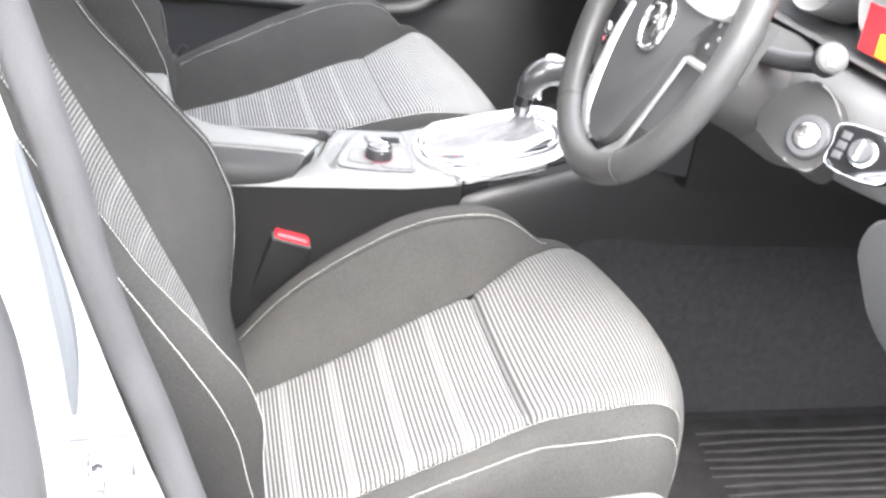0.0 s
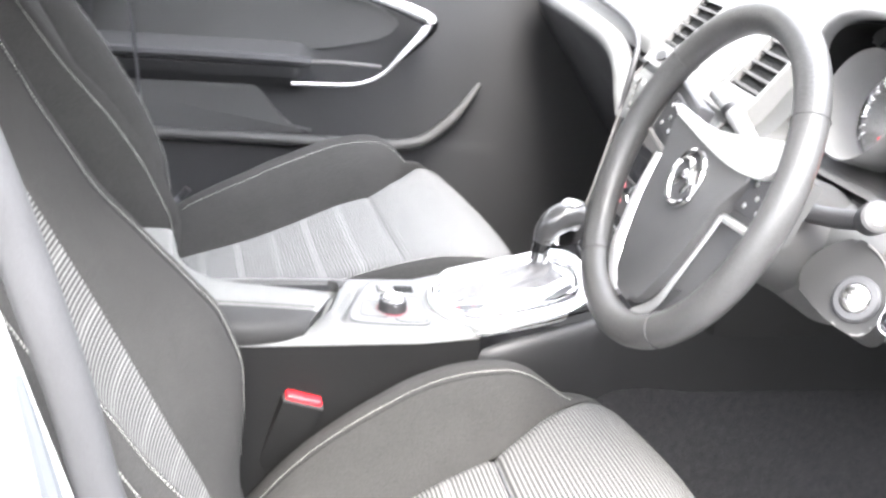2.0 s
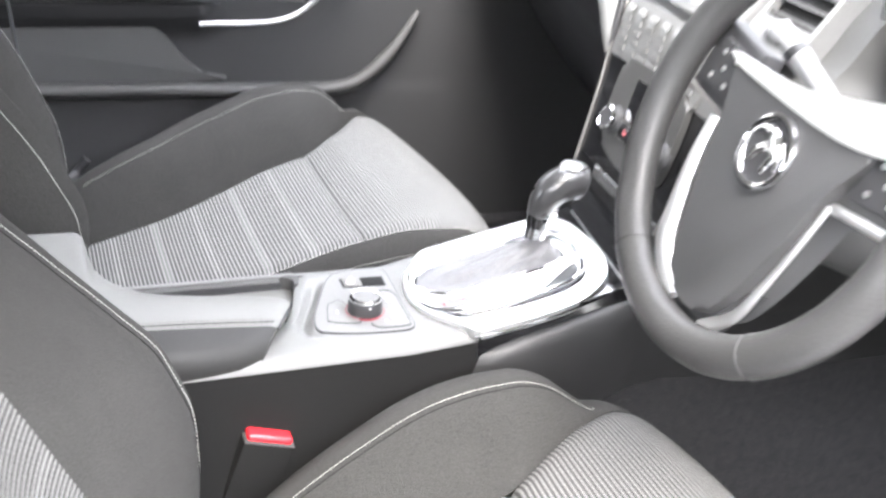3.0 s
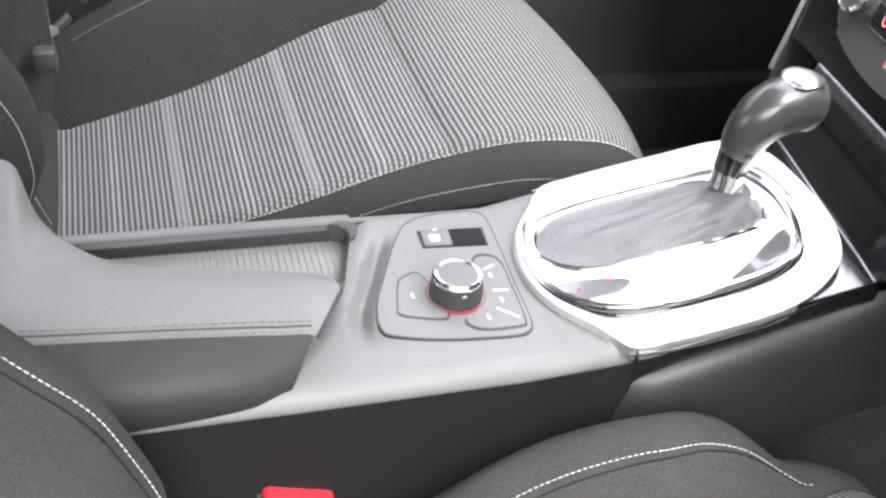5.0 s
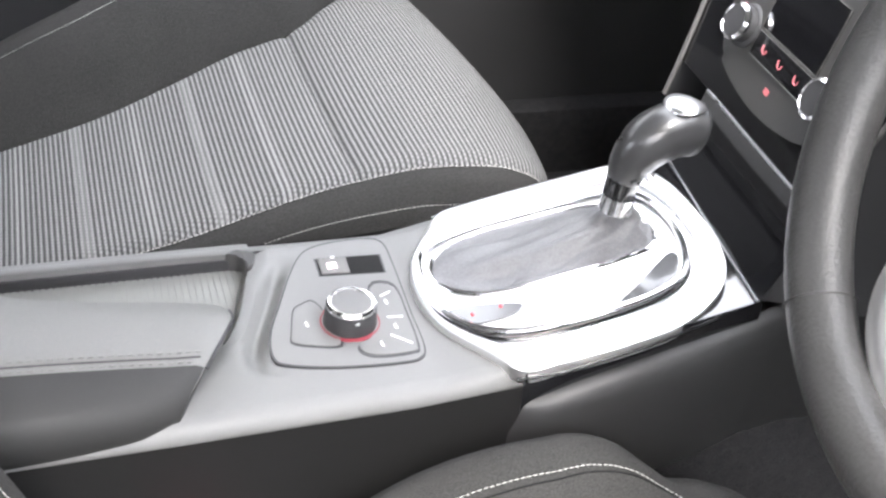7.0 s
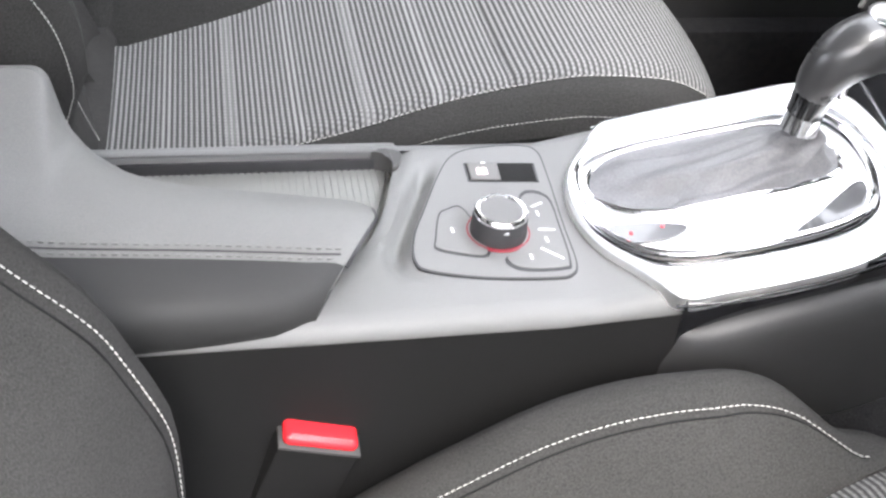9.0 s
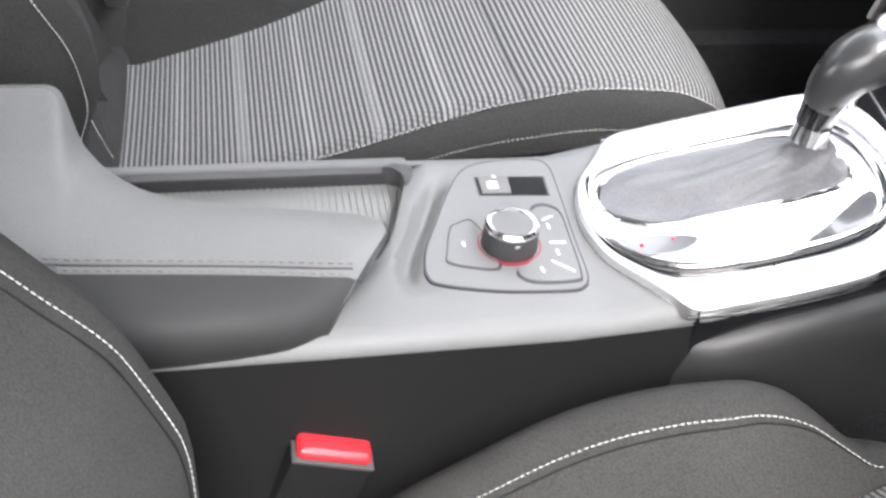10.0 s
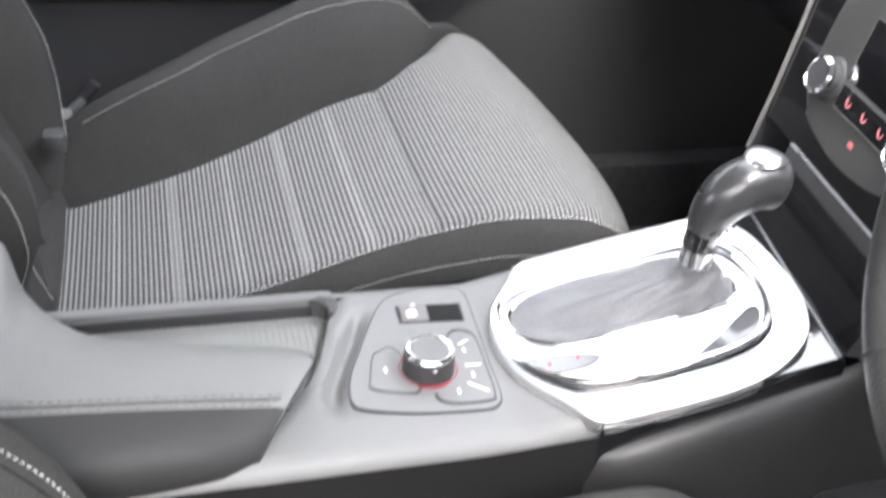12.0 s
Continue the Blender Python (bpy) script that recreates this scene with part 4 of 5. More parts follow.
part("knob_inlay", tube(catmull([(0.237, LY, 0.7660), (0.249, LY, 0.7688), (0.265, LY, 0.7675)], 5, False), [0.004, 0.008, 0.0115, 0.0135, 0.0145, 0.0148, 0.0145, 0.0135, 0.0115, 0.008, 0.004], 14, squash=0.22), SATIN, lever, "satin inlay on the knob")
part("knob_button", block(0.2325, 0.2385, LY - 0.004, LY + 0.004, 0.710, 0.724, 0.002), CHROME, lever)

# piano black panel in front of the lever, and the padded side
blackp = thing("console_fascia", "piano black panel below the climate controls", "fascia")


def fold(y):
    """Where the black deck turns up towards the centre stack."""
    return 0.294 + 0.14 * y


def riser(y, w):
    """From the fold up to the foot of the centre stack."""
    low = Vector((fold(y), y, deck(fold(y)) - 0.03 * max(0.0, abs(y) - 0.085) * (1 - w)))
    return low.lerp(Vector((0.3195 + 0.12 * y, y, 0.731)), w) + Vector((0.006 * math.sin(math.pi * w), 0, 0))


def on_gloss(x, y, h):
    return Vector((x, y, deck(x) - 0.03 * max(0.0, abs(y) - 0.085) + h))


part("panel", grid(lambda u, v: on_gloss(0.118 + (fold(v * 0.098) - 0.118) * u, v * (0.098 if v < 0 else 0.0895 + 0.0085 * u ** 6), 0.0), steps(0, 1, 24), steps(-1, 1, 18)), GLOSS, blackp)
part("riser", grid(lambda w, v: riser(v * (0.098 - 0.010 * w), w), steps(0, 1, 10), steps(-1, 1, 16)), GLOSS, blackp)
part("cross_line", tube([on_gloss(fold(y) - 0.001, y, 0.0012) for y in steps(-0.097, 0.085, 8)], 0.0007, 6), SATIN, blackp)
part("cross_line", tube([riser(y, 1.0) + Vector((-0.001, 0, 0)) for y in steps(-0.085, 0.085, 8)], 0.0010, 6), SATIN, blackp)
for s in (-1, 1):
    part("side_strip", grid(lambda x, w, s=s: on_gloss(x, s * (0.0975 + 0.002 * w) - (0.0075 if s > 0 and x < 0.27 else 0.0), 0.0005) + Vector((0, 0, -0.040 * w)), steps(0.117, 0.285, 14), steps(0, 1, 4)), GLOSS, blackp, "gloss black strip below the silver plate")

    def pad_side(x, i, s=s):
        dy, dz = [(-0.004, -0.003), (0.002, -0.0045), (0.006, -0.009), (0.0085, -0.016), (0.0095, -0.026), (0.0095, -0.045), (0.007, -0.08), (0.002, -0.12)][int(i)]
        cut = 0.024 * max(0.0, 1 + dz / 0.055) * max(0.0, 1 - (x - 0.098) / 0.06)
        x2 = x + cut
        near = max(0.0, 1 - (x - 0.098) / 0.02)
        return Vector((x2, s * (lerp(x2, [(0.10, 0.0945), (0.16, 0.101), (0.25, 0.101), (0.32, 0.095), (0.5, 0.099), (1.09, 0.108)]) + dy * (1 - 0.55 * near)), deck(min(x2, 0.30)) - lerp(x2, [(0.10, 0.024), (0.16, 0.017), (0.30, 0.012)]) + dz))
    part("padded_side", grid(pad_side, [0.098, 0.102, 0.107, 0.112] + steps(0.12, 0.30, 20) + (steps(0.34, 1.09, 16) if s < 0 else []), list(range(8))), PADDING, blackp, "soft dark padded side")

for s in (-1, 1):
    part("lower_side", grid(lambda x, w, s=s: Vector((x, s * (0.094 + 0.02 * w), deck(min(x, 0.30)) - 0.05 - 0.36 * w)), steps(0.112, 1.10, 16), steps(0, 1, 6)), CARPET, blackp, "carpeted lower side of the console")

# ---- floor things ----
mat1 = thing("floor_mat", "dark ribbed floor mat in the driver's footwell", "floor mat", pose(0, 0, 0.252))
part("sheet", block(0.30, 1.06, -0.69, -0.125, 0.0, 0.008, 0.004), MATRUB, mat1)
rnd = random.Random(4)
for i in range(26):
    y = -0.645 + i * 0.0192 + rnd.uniform(-0.0012, 0.0012)
    x0 = 0.45 + 0.0022 * i + rnd.uniform(-0.006, 0.006)
    rib_line = [(x0 + (0.93 - x0) * k / 7, y + 0.0022 * math.sin(k * 1.3 + i) + rnd.uniform(-0.0006, 0.0006), 0.0078) for k in range(8)]
    part("rib", tube(rib_line, [0.002] + [0.0036 + rnd.uniform(-0.0006, 0.0006) for _ in range(6)] + [0.002], 6, squash=0.7, up=(0, 0, 1)), MATRIB, mat1)
mat2 = thing("floor_mat", "dark floor mat in the passenger footwell", "floor mat", pose(0, 0, 0.252))
part("sheet", block(0.25, 0.95, 0.16, 0.66, 0.0, 0.008, 0.004), MATRUB, mat2)
tunnel = tagged(part("tunnel", block(0.1, 1.1, -0.088, 0.088, 0.25, 0.60, 0.03), CARPET), "dark carpeted tunnel below the dashboard", "tunnel", kind="structure")

tagged(part("tunnel", block(0.404, 1.1, -0.141, 0.12, 0.635, 0.80, 0.02), BOX), "dark trim of the tunnel rising behind the centre stack", "tunnel", kind="structure")

# ---- dashboard ----
dash = thing("dashboard", "soft grey plastic dashboard across the car", "dashboard")
DRV = [(1.08, 0.80), (0.62, 0.785), (0.44, 0.785), (0.360, 0.793), (0.338, 0.803), (0.335, 0.83), (0.345, 0.87), (0.365, 0.905), (0.40, 0.935), (0.43, 0.975), (0.47, 1.0), (0.60, 1.01), (0.85, 0.985), (1.08, 0.96)]
GLOVE = [(0.66, 0.62), (0.57, 0.72), (0.51, 0.80), (0.455, 0.87), (0.425, 0.91), (0.412, 0.932)]
PAS = [(0.398, 0.934), (0.398, 0.942), (0.402, 0.958), (0.415, 0.975), (0.44, 0.99), (0.48, 1.010), (0.60, 1.025), (0.85, 1.01), (1.08, 0.98)]


def recess(y):
    """One where the instruments sit in the dashboard, falling to nothing beside them."""
    return max(0.0, min(1.0, (-y - 0.222) / 0.02)) * max(0.0, min(1.0, (y + 0.545) / 0.02))


# The glovebox face is dark to carry the shade below the padded lip.
for nm, prof, y0, y1 in (("driver_side", DRV, -0.70, -0.125), ("passenger_side", PAS, 0.160, 0.74), ("glovebox_face", GLOVE, 0.160, 0.74)):
    prof2 = catmull([(x, 0, z) for x, z in prof], 4, False)
    ob = part(nm, grid(lambda i, y: Vector((prof2[int(i)].x + (0.0 if y > 0 else -0.02) + 0.03 * (y / 0.7) ** 2 + 1.2 * max(0.0, -y - 0.50) ** 1.6 + (0.13 * recess(y) * max(0.0, min(1.0, (prof2[int(i)].z - 0.895) / 0.03)) if prof2[int(i)].x < 0.5 else 0.0), y, prof2[int(i)].z + 0.024 * max(0.0, min(1.0, (-y - 0.42) / 0.06)) * max(0.0, min(1.0, (0.86 - prof2[int(i)].z) / 0.05)))), list(range(len(prof2))), steps(y0, y1, 48)), {"driver_side": DASHLOW, "passenger_side": DASHTOP, "glovebox_face": DARK}[nm], dash)
    solid(ob, 0.02)
lip_line = catmull([(0.366, 0.162, 0.845), (0.370, 0.170, 0.872), (0.379, 0.195, 0.908), (0.389, 0.27, 0.932), (0.396, 0.40, 0.941), (0.404, 0.53, 0.944), (0.420, 0.72, 0.944)], 6, False)
part("padded_lip", tube(lip_line, [min(0.017, 0.003 + 0.0013 * i) for i in range(len(lip_line))], 14), DASHTOP, dash, "rounded pale padding along the dashboard")
part("lip_groove", tube(catmull([(0.368, 0.160, 0.855), (0.380, 0.166, 0.915), (0.392, 0.190, 0.948), (0.403, 0.26, 0.966), (0.412, 0.40, 0.976), (0.420, 0.56, 0.980), (0.434, 0.72, 0.980)], 6, False), 0.0045, 8), DARK, dash, "dark groove above the padding")
# centre stack


def stack(y, z, h=0.0):
    return Vector((0.3195 + 0.12 * y + 0.25 * (z - 0.731) + 0.55 * max(0, z - 0.90) - h * 0.94, y, z + 0.34 * h))


def across(k, z):
    """From the driver's edge (-1) to the passenger's edge (1) of the stack."""
    return k * (lerp(z, [(0.66, 0.136), (0.73, 0.139), (0.80, 0.146), (0.89, 0.160), (1.03, 0.165)]) if k > 0 else lerp(z, [(0.70, 0.088), (0.80, 0.105), (0.95, 0.165)]))


for z0, z1, m in ((0.731, 0.848, GLOSS), (0.848, 1.025, DASHTOP)):
    part("stack_face", grid(lambda z, y: stack(across(y, z), z), steps(z0, z1, 9), steps(-1, 1, 10)), m, dash)
part("upper_cover", grid(lambda x, y: Vector((x, y * 0.166, 1.024 + 0.01 * min(1, (x - 0.46) / 0.1))), steps(0.462, 1.08, 6), steps(-1, 1, 6)), DASHTOP, dash)
for s in (-1, 1):
    part("stack_cheek", grid(lambda z, w, s=s: stack(across(s, z), z) + Vector((0.2 * w, 0, 0)), steps(0.66, 1.02, 14), steps(0, 1, 3)), DARK, dash)
    part("stack_edge", tube([stack(across(s * 1.01, z), z, 0.002) for z in steps(0.70, 0.93, 14)], 0.0020, 8), VALANCE, dash, "pale grey edge strip")

part("stack_return", grid(lambda z, w: stack(across(-1, z), z).lerp(Vector((0.40, -0.140, z)), w) + Vector((0.004, 0, 0)), steps(0.66, 0.93, 12), steps(0, 1, 4)), DARK, dash)

climate = thing("climate_control", "climate control panel with two dials and a display", "climate control")


def on_climate(y, z, h):
    return stack(y - 0.005, z + 0.014, h)


part("bezel", prism([(p.x, p.y) for p in catmull([(-0.066, 0.768), (-0.05, 0.745), (0.015, 0.735), (0.08, 0.745), (0.098, 0.768), (0.099, 0.825), (0.085, 0.843), (0.015, 0.846), (-0.055, 0.843), (-0.068, 0.825)], 5)], on_climate, 0.001, 0.010, 0.0085, 4), RECESS, climate)
part("display", prism([(-0.030, 0.784), (0.050, 0.784), (0.050, 0.830), (-0.030, 0.830)], on_climate, 0.009, 0.0112), SCREEN, climate)
part("key_panel", prism([(-0.030, 0.764), (0.050, 0.764), (0.050, 0.782), (-0.030, 0.782)], on_climate, 0.009, 0.0118, 0.001), GLOSS, climate)
for y in (-0.014, 0.010, 0.034):
    part("key_symbol", tube(catmull([on_climate(y + 0.0030, 0.7755, 0.0121), on_climate(y + 0.0016, 0.7715, 0.0121), on_climate(y - 0.0020, 0.7705, 0.0121), on_climate(y - 0.0032, 0.7735, 0.0121)], 4, False), 0.00042, 5), REDMARK, climate)
for z0, z1, y0, y1, h in ((0.784, 0.830, -0.030, 0.050, 0.0112), (0.764, 0.782, -0.030, 0.050, 0.0116)):
    part("edge_line", tube([on_climate(y, z, h) for y, z in ((y0, z0), (y1, z0), (y1, z1), (y0, z1))], 0.0003, 5, closed=True), VALANCE, climate, "thin bright edge line")
part("key_symbol", prism([(0.008, 0.7505), (0.014, 0.7505), (0.014, 0.7545), (0.008, 0.7545)], on_climate, 0.010, 0.0106), REDMARK, climate)
for y in (-0.054, 0.068):
    q = Matrix.Translation(on_climate(y, 0.777, 0.008)) @ Vector((-0.94, 0, 0.34)).to_track_quat("Z", "Y").to_matrix().to_4x4()
    knob = part("dial", lathe([(0.0138, 0.003), (0.0135, 0.014), (0.012, 0.0165), (0.001, 0.017)], 28, q), DARK, climate)
    part("collar", lathe([(0.0165, 0), (0.0165, 0.004), (0.0145, 0.006)], 28, q), DARK, knob)
    part("ring", lathe([(0.0139, 0.0128), (0.0142, 0.0155), (0.012, 0.0175), (0.0114, 0.0163)], 28, q), CHROME, knob, "chrome ring")
    part("dial_mark", tube([q @ Vector((0.0158 * math.cos(a), 0.0158 * math.sin(a), 0.0062)) for a in steps(2.2, 4.2, 10)], 0.0008, 6), REDMARK, knob)
# radio above, then vents


def on_stack(y, z, h):
    return stack(y + 0.020, z, h)


radio = thing("radio", "dark radio panel with rows of keys", "radio")
part("face", prism([(-0.095, 0.850), (0.120, 0.850), (0.132, 0.916), (-0.110, 0.916)], on_stack, 0.001, 0.007, 0.002), DASHTOP, radio)
for r in range(5):
    for c in range(7):
        y, z = -0.084 + c * 0.0295 * (1 + 0.02 * r), 0.8585 + r * 0.0105
        k = part("key", prism([(y, z), (y + 0.017, z), (y + 0.017, z + 0.0068), (y, z + 0.0068)], on_stack, 0.006, 0.0082, 0.0009), DASHTOP, radio)
        part("symbol", prism([(y + 0.0065, z + 0.0025), (y + 0.0105, z + 0.0025), (y + 0.0105, z + 0.0043), (y + 0.0065, z + 0.0043)], on_stack, 0.0081, 0.0086), VALANCE, k)
# two vents beside the upper display
for y in (-0.160, 0.092):
    vent = thing("air_vent", "grey air vent with dark slots in the dashboard", "air vent", group="dashboard vents")
    part("frame", ring([(y - 0.050, 0.926), (y + 0.050, 0.926), (y + 0.046, 1.022), (y - 0.046, 1.022)], [(y - 0.041, 0.952), (y + 0.041, 0.952), (y + 0.039, 1.015), (y - 0.039, 1.015)], on_stack, -0.012, 0.012), DASHTOP, vent)
    part("backing", prism([(y - 0.045, 0.945), (y + 0.045, 0.945), (y + 0.043, 1.018), (y - 0.043, 1.018)], on_stack, -0.004, 0.0015), CLAD, vent)
    for i in range(5):
        z = 0.9545 + i * 0.0125
        part("slat", prism([(y - 0.0405, z), (y + 0.0405, z), (y + 0.0405, z + 0.0026), (y - 0.0405, z + 0.0026)], on_stack, 0.0, 0.0085), RECESS, vent)
    part("thumb_wheel", prism([(p.x, p.y) for p in catmull([(y - 0.018, 0.9395), (y, 0.9455), (y + 0.018, 0.9395), (y, 0.9335)], 6)], on_stack, 0.008, 0.0145, 0.001), DARK, vent)
cover = thing("display_cover", "grey display hood on top of the centre stack", "display")
part("housing", prism([(-0.105, 0.924), (0.040, 0.924), (0.038, 1.024), (-0.103, 1.024)], on_stack, -0.02, 0.016, 0.006), DASHTOP, cover)
part("screen", prism([(-0.096, 0.934), (0.031, 0.934), (0.030, 1.010), (-0.094, 1.010)], on_stack, 0.015, 0.0175, 0.001), PALESCREEN, cover, "screen toned pale for the sky it reflects")

# instrument cluster
cluster = thing("instrument_cluster", "instrument cluster with deep ringed dials under a hood", "instrument cluster")
hood = catmull([(-0.236, 0.915), (-0.228, 0.95), (-0.226, 1.0), (-0.246, 1.044), (-0.30, 1.066), (-0.40, 1.071), (-0.48, 1.053), (-0.530, 1.0), (-0.540, 0.94)], 6, False)
solid(part("hood", grid(lambda x, i: Vector((x + 0.03 * (1.07 - hood[int(i)].y) / 0.12, hood[int(i)].x, hood[int(i)].y - 0.12 * (x - 0.40) * (1 if hood[int(i)].y > 1.0 else 0))), steps(0.392, 0.60, 8), list(range(len(hood)))), DASHTOP, cluster), 0.012, 1.0)
# Added inner shell makes the hood darker inside than outside.
part("hood_inner", grid(lambda x, i: Vector((x + 0.03 * (1.07 - hood[int(i)].y) / 0.12, -0.383 + (hood[int(i)].x + 0.383) * 0.985, 0.94 + (hood[int(i)].y - 0.94) * 0.965)), steps(0.400, 0.470, 4), list(range(len(hood)))), CLAD, cluster, "dark inner shell of the hood")
part("backplate", block(0.468, 0.482, -0.54, -0.228, 0.885, 1.06, 0.004), CLAD, cluster, "dark instrument panel")
part("shelf", grid(lambda x, y: Vector((x, y, 0.912 - 0.10 * (x - 0.38))), steps(0.375, 0.47, 4), steps(-0.538, -0.230, 10)), DASHLOW, cluster, "grey ledge below the dials")
for y, r in ((-0.312, 0.054), (-0.447, 0.054)):
    q = Matrix.Translation((0.452, y, 0.972)) @ Vector((-0.97, 0, 0.24)).to_track_quat("Z", "Y").to_matrix().to_4x4()
    part("dial_face", lathe([(r * 0.92, -0.004), (r * 0.90, 0.0), (0.001, 0.001)], 32, q), CLAD, cluster)
    part("dial_tube", lathe([(r * 0.93, -0.006), (r * 0.97, 0.02), (r * 1.03, 0.046), (r * 1.06, 0.049), (r * 1.09, 0.046), (r * 1.07, 0.0)], 40, q), DASHTOP, cluster, "pale grey tube round the dial")
    part("dial_ring", lathe([(r * 0.93, 0.001), (r * 0.93, 0.004), (r * 0.88, 0.005), (r * 0.86, 0.001)], 40, q), CHROME, cluster, "chrome dial ring")
    for k in range(21):
        a = radians(-40 + k * 13)
        part("scale_mark", block(r * 0.74, r * (0.82 if k % 2 else 0.84), -0.0005, 0.0005, 0.0006, 0.0016, 0.0, m=q @ Matrix.Rotation(a, 4, "Z")), WHITEMARK, cluster)
    part("needle", tube([q @ Vector((0, 0, 0.004)), q @ Vector((0.030, -0.012, 0.004))], 0.0007, 6), REDMARK, cluster)
    part("needle_hub", lathe([(0.006, 0.0), (0.006, 0.005), (0.004, 0.0065), (0.0004, 0.007)], 16, q), DARK, cluster)
    part("warning_lamp", tube([q @ Vector((-0.002 + 0.0034 * math.cos(b), -0.026 + 0.0034 * math.sin(b), 0.002)) for b in steps(0, 5.8, 11)], 0.0011, 6, closed=True), REDLED, cluster, "lit red warning lamp")

# ignition, light switch and lower trim on the driver's side
IN = Vector((-0.772, -0.427, 0.46)).normalized()
IR = Vector((0, -1, 0)) - IN * (-IN.y)
IR.normalize()
IU = IN.cross(IR)
if IU.z < 0:
    IU = -IU
IM = Matrix(((IR.x, IU.x, IN.x, 0.304), (IR.y, IU.y, IN.y, -0.511), (IR.z, IU.z, IN.z, 0.8605), (0, 0, 0, 1)))
ign = thing("ignition_switch", "ignition lock with a metal barrel in a moulded pod", "ignition", IM)
pod_line = catmull([(-0.060, 0.014), (-0.040, 0.040), (-0.016, 0.044), (0.004, 0.036), (0.018, 0.024), (0.0265, 0.006), (0.0255, -0.014), (0.017, -0.0265), (-0.010, -0.0285), (-0.038, -0.024), (-0.060, -0.016)], 6)
part("pod", prism([(p.x, p.y) for p in pod_line], lambda x, y, h: Vector((x, y, h - 0.3 * max(0.0, -0.02 - x))), -0.045, -0.002, 0.004, 3), BOX, ign, "soft grey moulded pod")
part("pod_edge", tube([Vector((p.x * 0.97, p.y * 0.97, -0.0030)) for p in pod_line[10:48]], 0.0011, 6), VALANCE, ign, "paler edge of the pod")
part("bezel", lathe([(0.0205, -0.004), (0.0205, 0.0), (0.0185, 0.0022), (0.0135, 0.0028), (0.0128, 0.0)], 32), DARK, ign)
part("barrel", lathe([(0.0118, -0.002), (0.0118, 0.0035), (0.0104, 0.0048), (0.006, 0.0058), (0.0005, 0.006)], 28), BARREL, ign, "polished metal lock barrel")
part("key_slot", block(-0.0007, 0.0007, -0.0035, 0.0035, 0.0052, 0.0064, 0.0), DARK, ign)
lsw = thing("light_switch", "light switch panel with a chrome rimmed rotary knob", "light switch", Matrix.Translation((0.316, -0.577, 0.871)) @ Vector((-0.80, -0.38, 0.46)).to_track_quat("Z", "Y").to_matrix().to_4x4() @ Matrix.Scale(0.56, 4))
part("panel", prism([(p.x, p.y) for p in catmull([(-0.05, 0.032), (0.045, 0.034), (0.05, 0.0), (0.042, -0.034), (-0.042, -0.036), (-0.052, 0.0)], 5)], flat, -0.012, 0.004, 0.003), GLOSS, lsw)
part("panel_rim", tube([(p.x, p.y, 0.003) for p in catmull([(-0.05, 0.032), (0.045, 0.034), (0.05, 0.0), (0.042, -0.034), (-0.042, -0.036), (-0.052, 0.0)], 5)], 0.0013, 6, closed=True), SATIN, lsw)
part("knob", lathe([(0.020, 0.003), (0.0195, 0.014), (0.017, 0.017), (0.0005, 0.0172)], 28), DARK, lsw)
part("knob_rim", lathe([(0.0225, 0.003), (0.0225, 0.007), (0.0198, 0.008)], 28), CHROME, lsw, "chrome rim")
part("grip", block(-0.0025, 0.0025, -0.016, 0.016, 0.016, 0.022, 0.001), SATIN, lsw)
for i in range(3):
    part("key", block(-0.044, -0.028, -0.022 + i * 0.016, -0.010 + i * 0.016, 0.003, 0.006, 0.001), DARK, lsw)
side_box = thing("dash_end_cover", "grey fuse cover at the dashboard's end", "cover", pose(-0.03, -0.02, 0))
part("cover", prism([(p.x, p.y) for p in catmull([(-0.69, 0.70), (-0.60, 0.71), (-0.585, 0.76), (-0.60, 0.83), (-0.69, 0.84)], 5)], lambda y, z, h: Vector((0.352 + 0.5 * max(0, 0.80 - z) - h, y, z)), 0, 0.008, 0.004), DASH, side_box)
sticker = thing("warning_sticker", "red and yellow sticker on the dashboard edge", "sticker", pose(-0.03, 0.11, -0.035))
part("sheet", block(0.42, 0.422, -0.605, -0.535, 0.955, 1.0, 0.0), RED, sticker)
part("band", block(0.4185, 0.4205, -0.60, -0.565, 0.957, 0.978, 0.0), YELLOW, sticker)

# ---- steering wheel ----
YAW, EL = -0.06, 0.36
WN = Vector((-math.cos(EL) * math.cos(YAW), -math.cos(EL) * math.sin(YAW), math.sin(EL)))
WX = Vector((math.sin(YAW), -math.cos(YAW), 0.0))
WY = WN.cross(WX)
WM = Matrix(((WX.x, WY.x, WN.x, 0.2240), (WX.y, WY.y, WN.y, -0.3385), (WX.z, WY.z, WN.z, 0.9145), (0, 0, 0, 1)))
wheel = thing("steering_wheel", "black leather steering wheel with silver trim and badge", "steering wheel", WM @ Matrix.Scale(1.058, 4))
circle = [Vector((0.1512 * math.cos(a), 0.1512 * math.sin(a), 0.0)) for a in [2 * math.pi * k / 72 for k in range(72)]]
part("rim", tube(circle, 0.0158, 16, closed=True, up=(0, 0, 1), squash=0.9), LEATHER, wheel, "stitched black leather rim")
for a in (0.62, math.pi - 0.62, -0.95, math.pi + 0.95):
    q = Matrix.Rotation(a, 4, "Z")
    part("rim_seam", tube([q @ Vector((0.1512 + 0.0162 * math.cos(b), 0, 0.0152 * math.sin(b))) for b in steps(0, 2 * math.pi, 20)], 0.0005, 5), LEATHER, wheel)
hub_half = [(0.0, 0.034), (0.05, 0.036), (0.086, 0.036), (0.090, 0.024), (0.074, -0.008), (0.064, -0.055), (0.047, -0.104), (0.028, -0.134), (0.0, -0.142)]
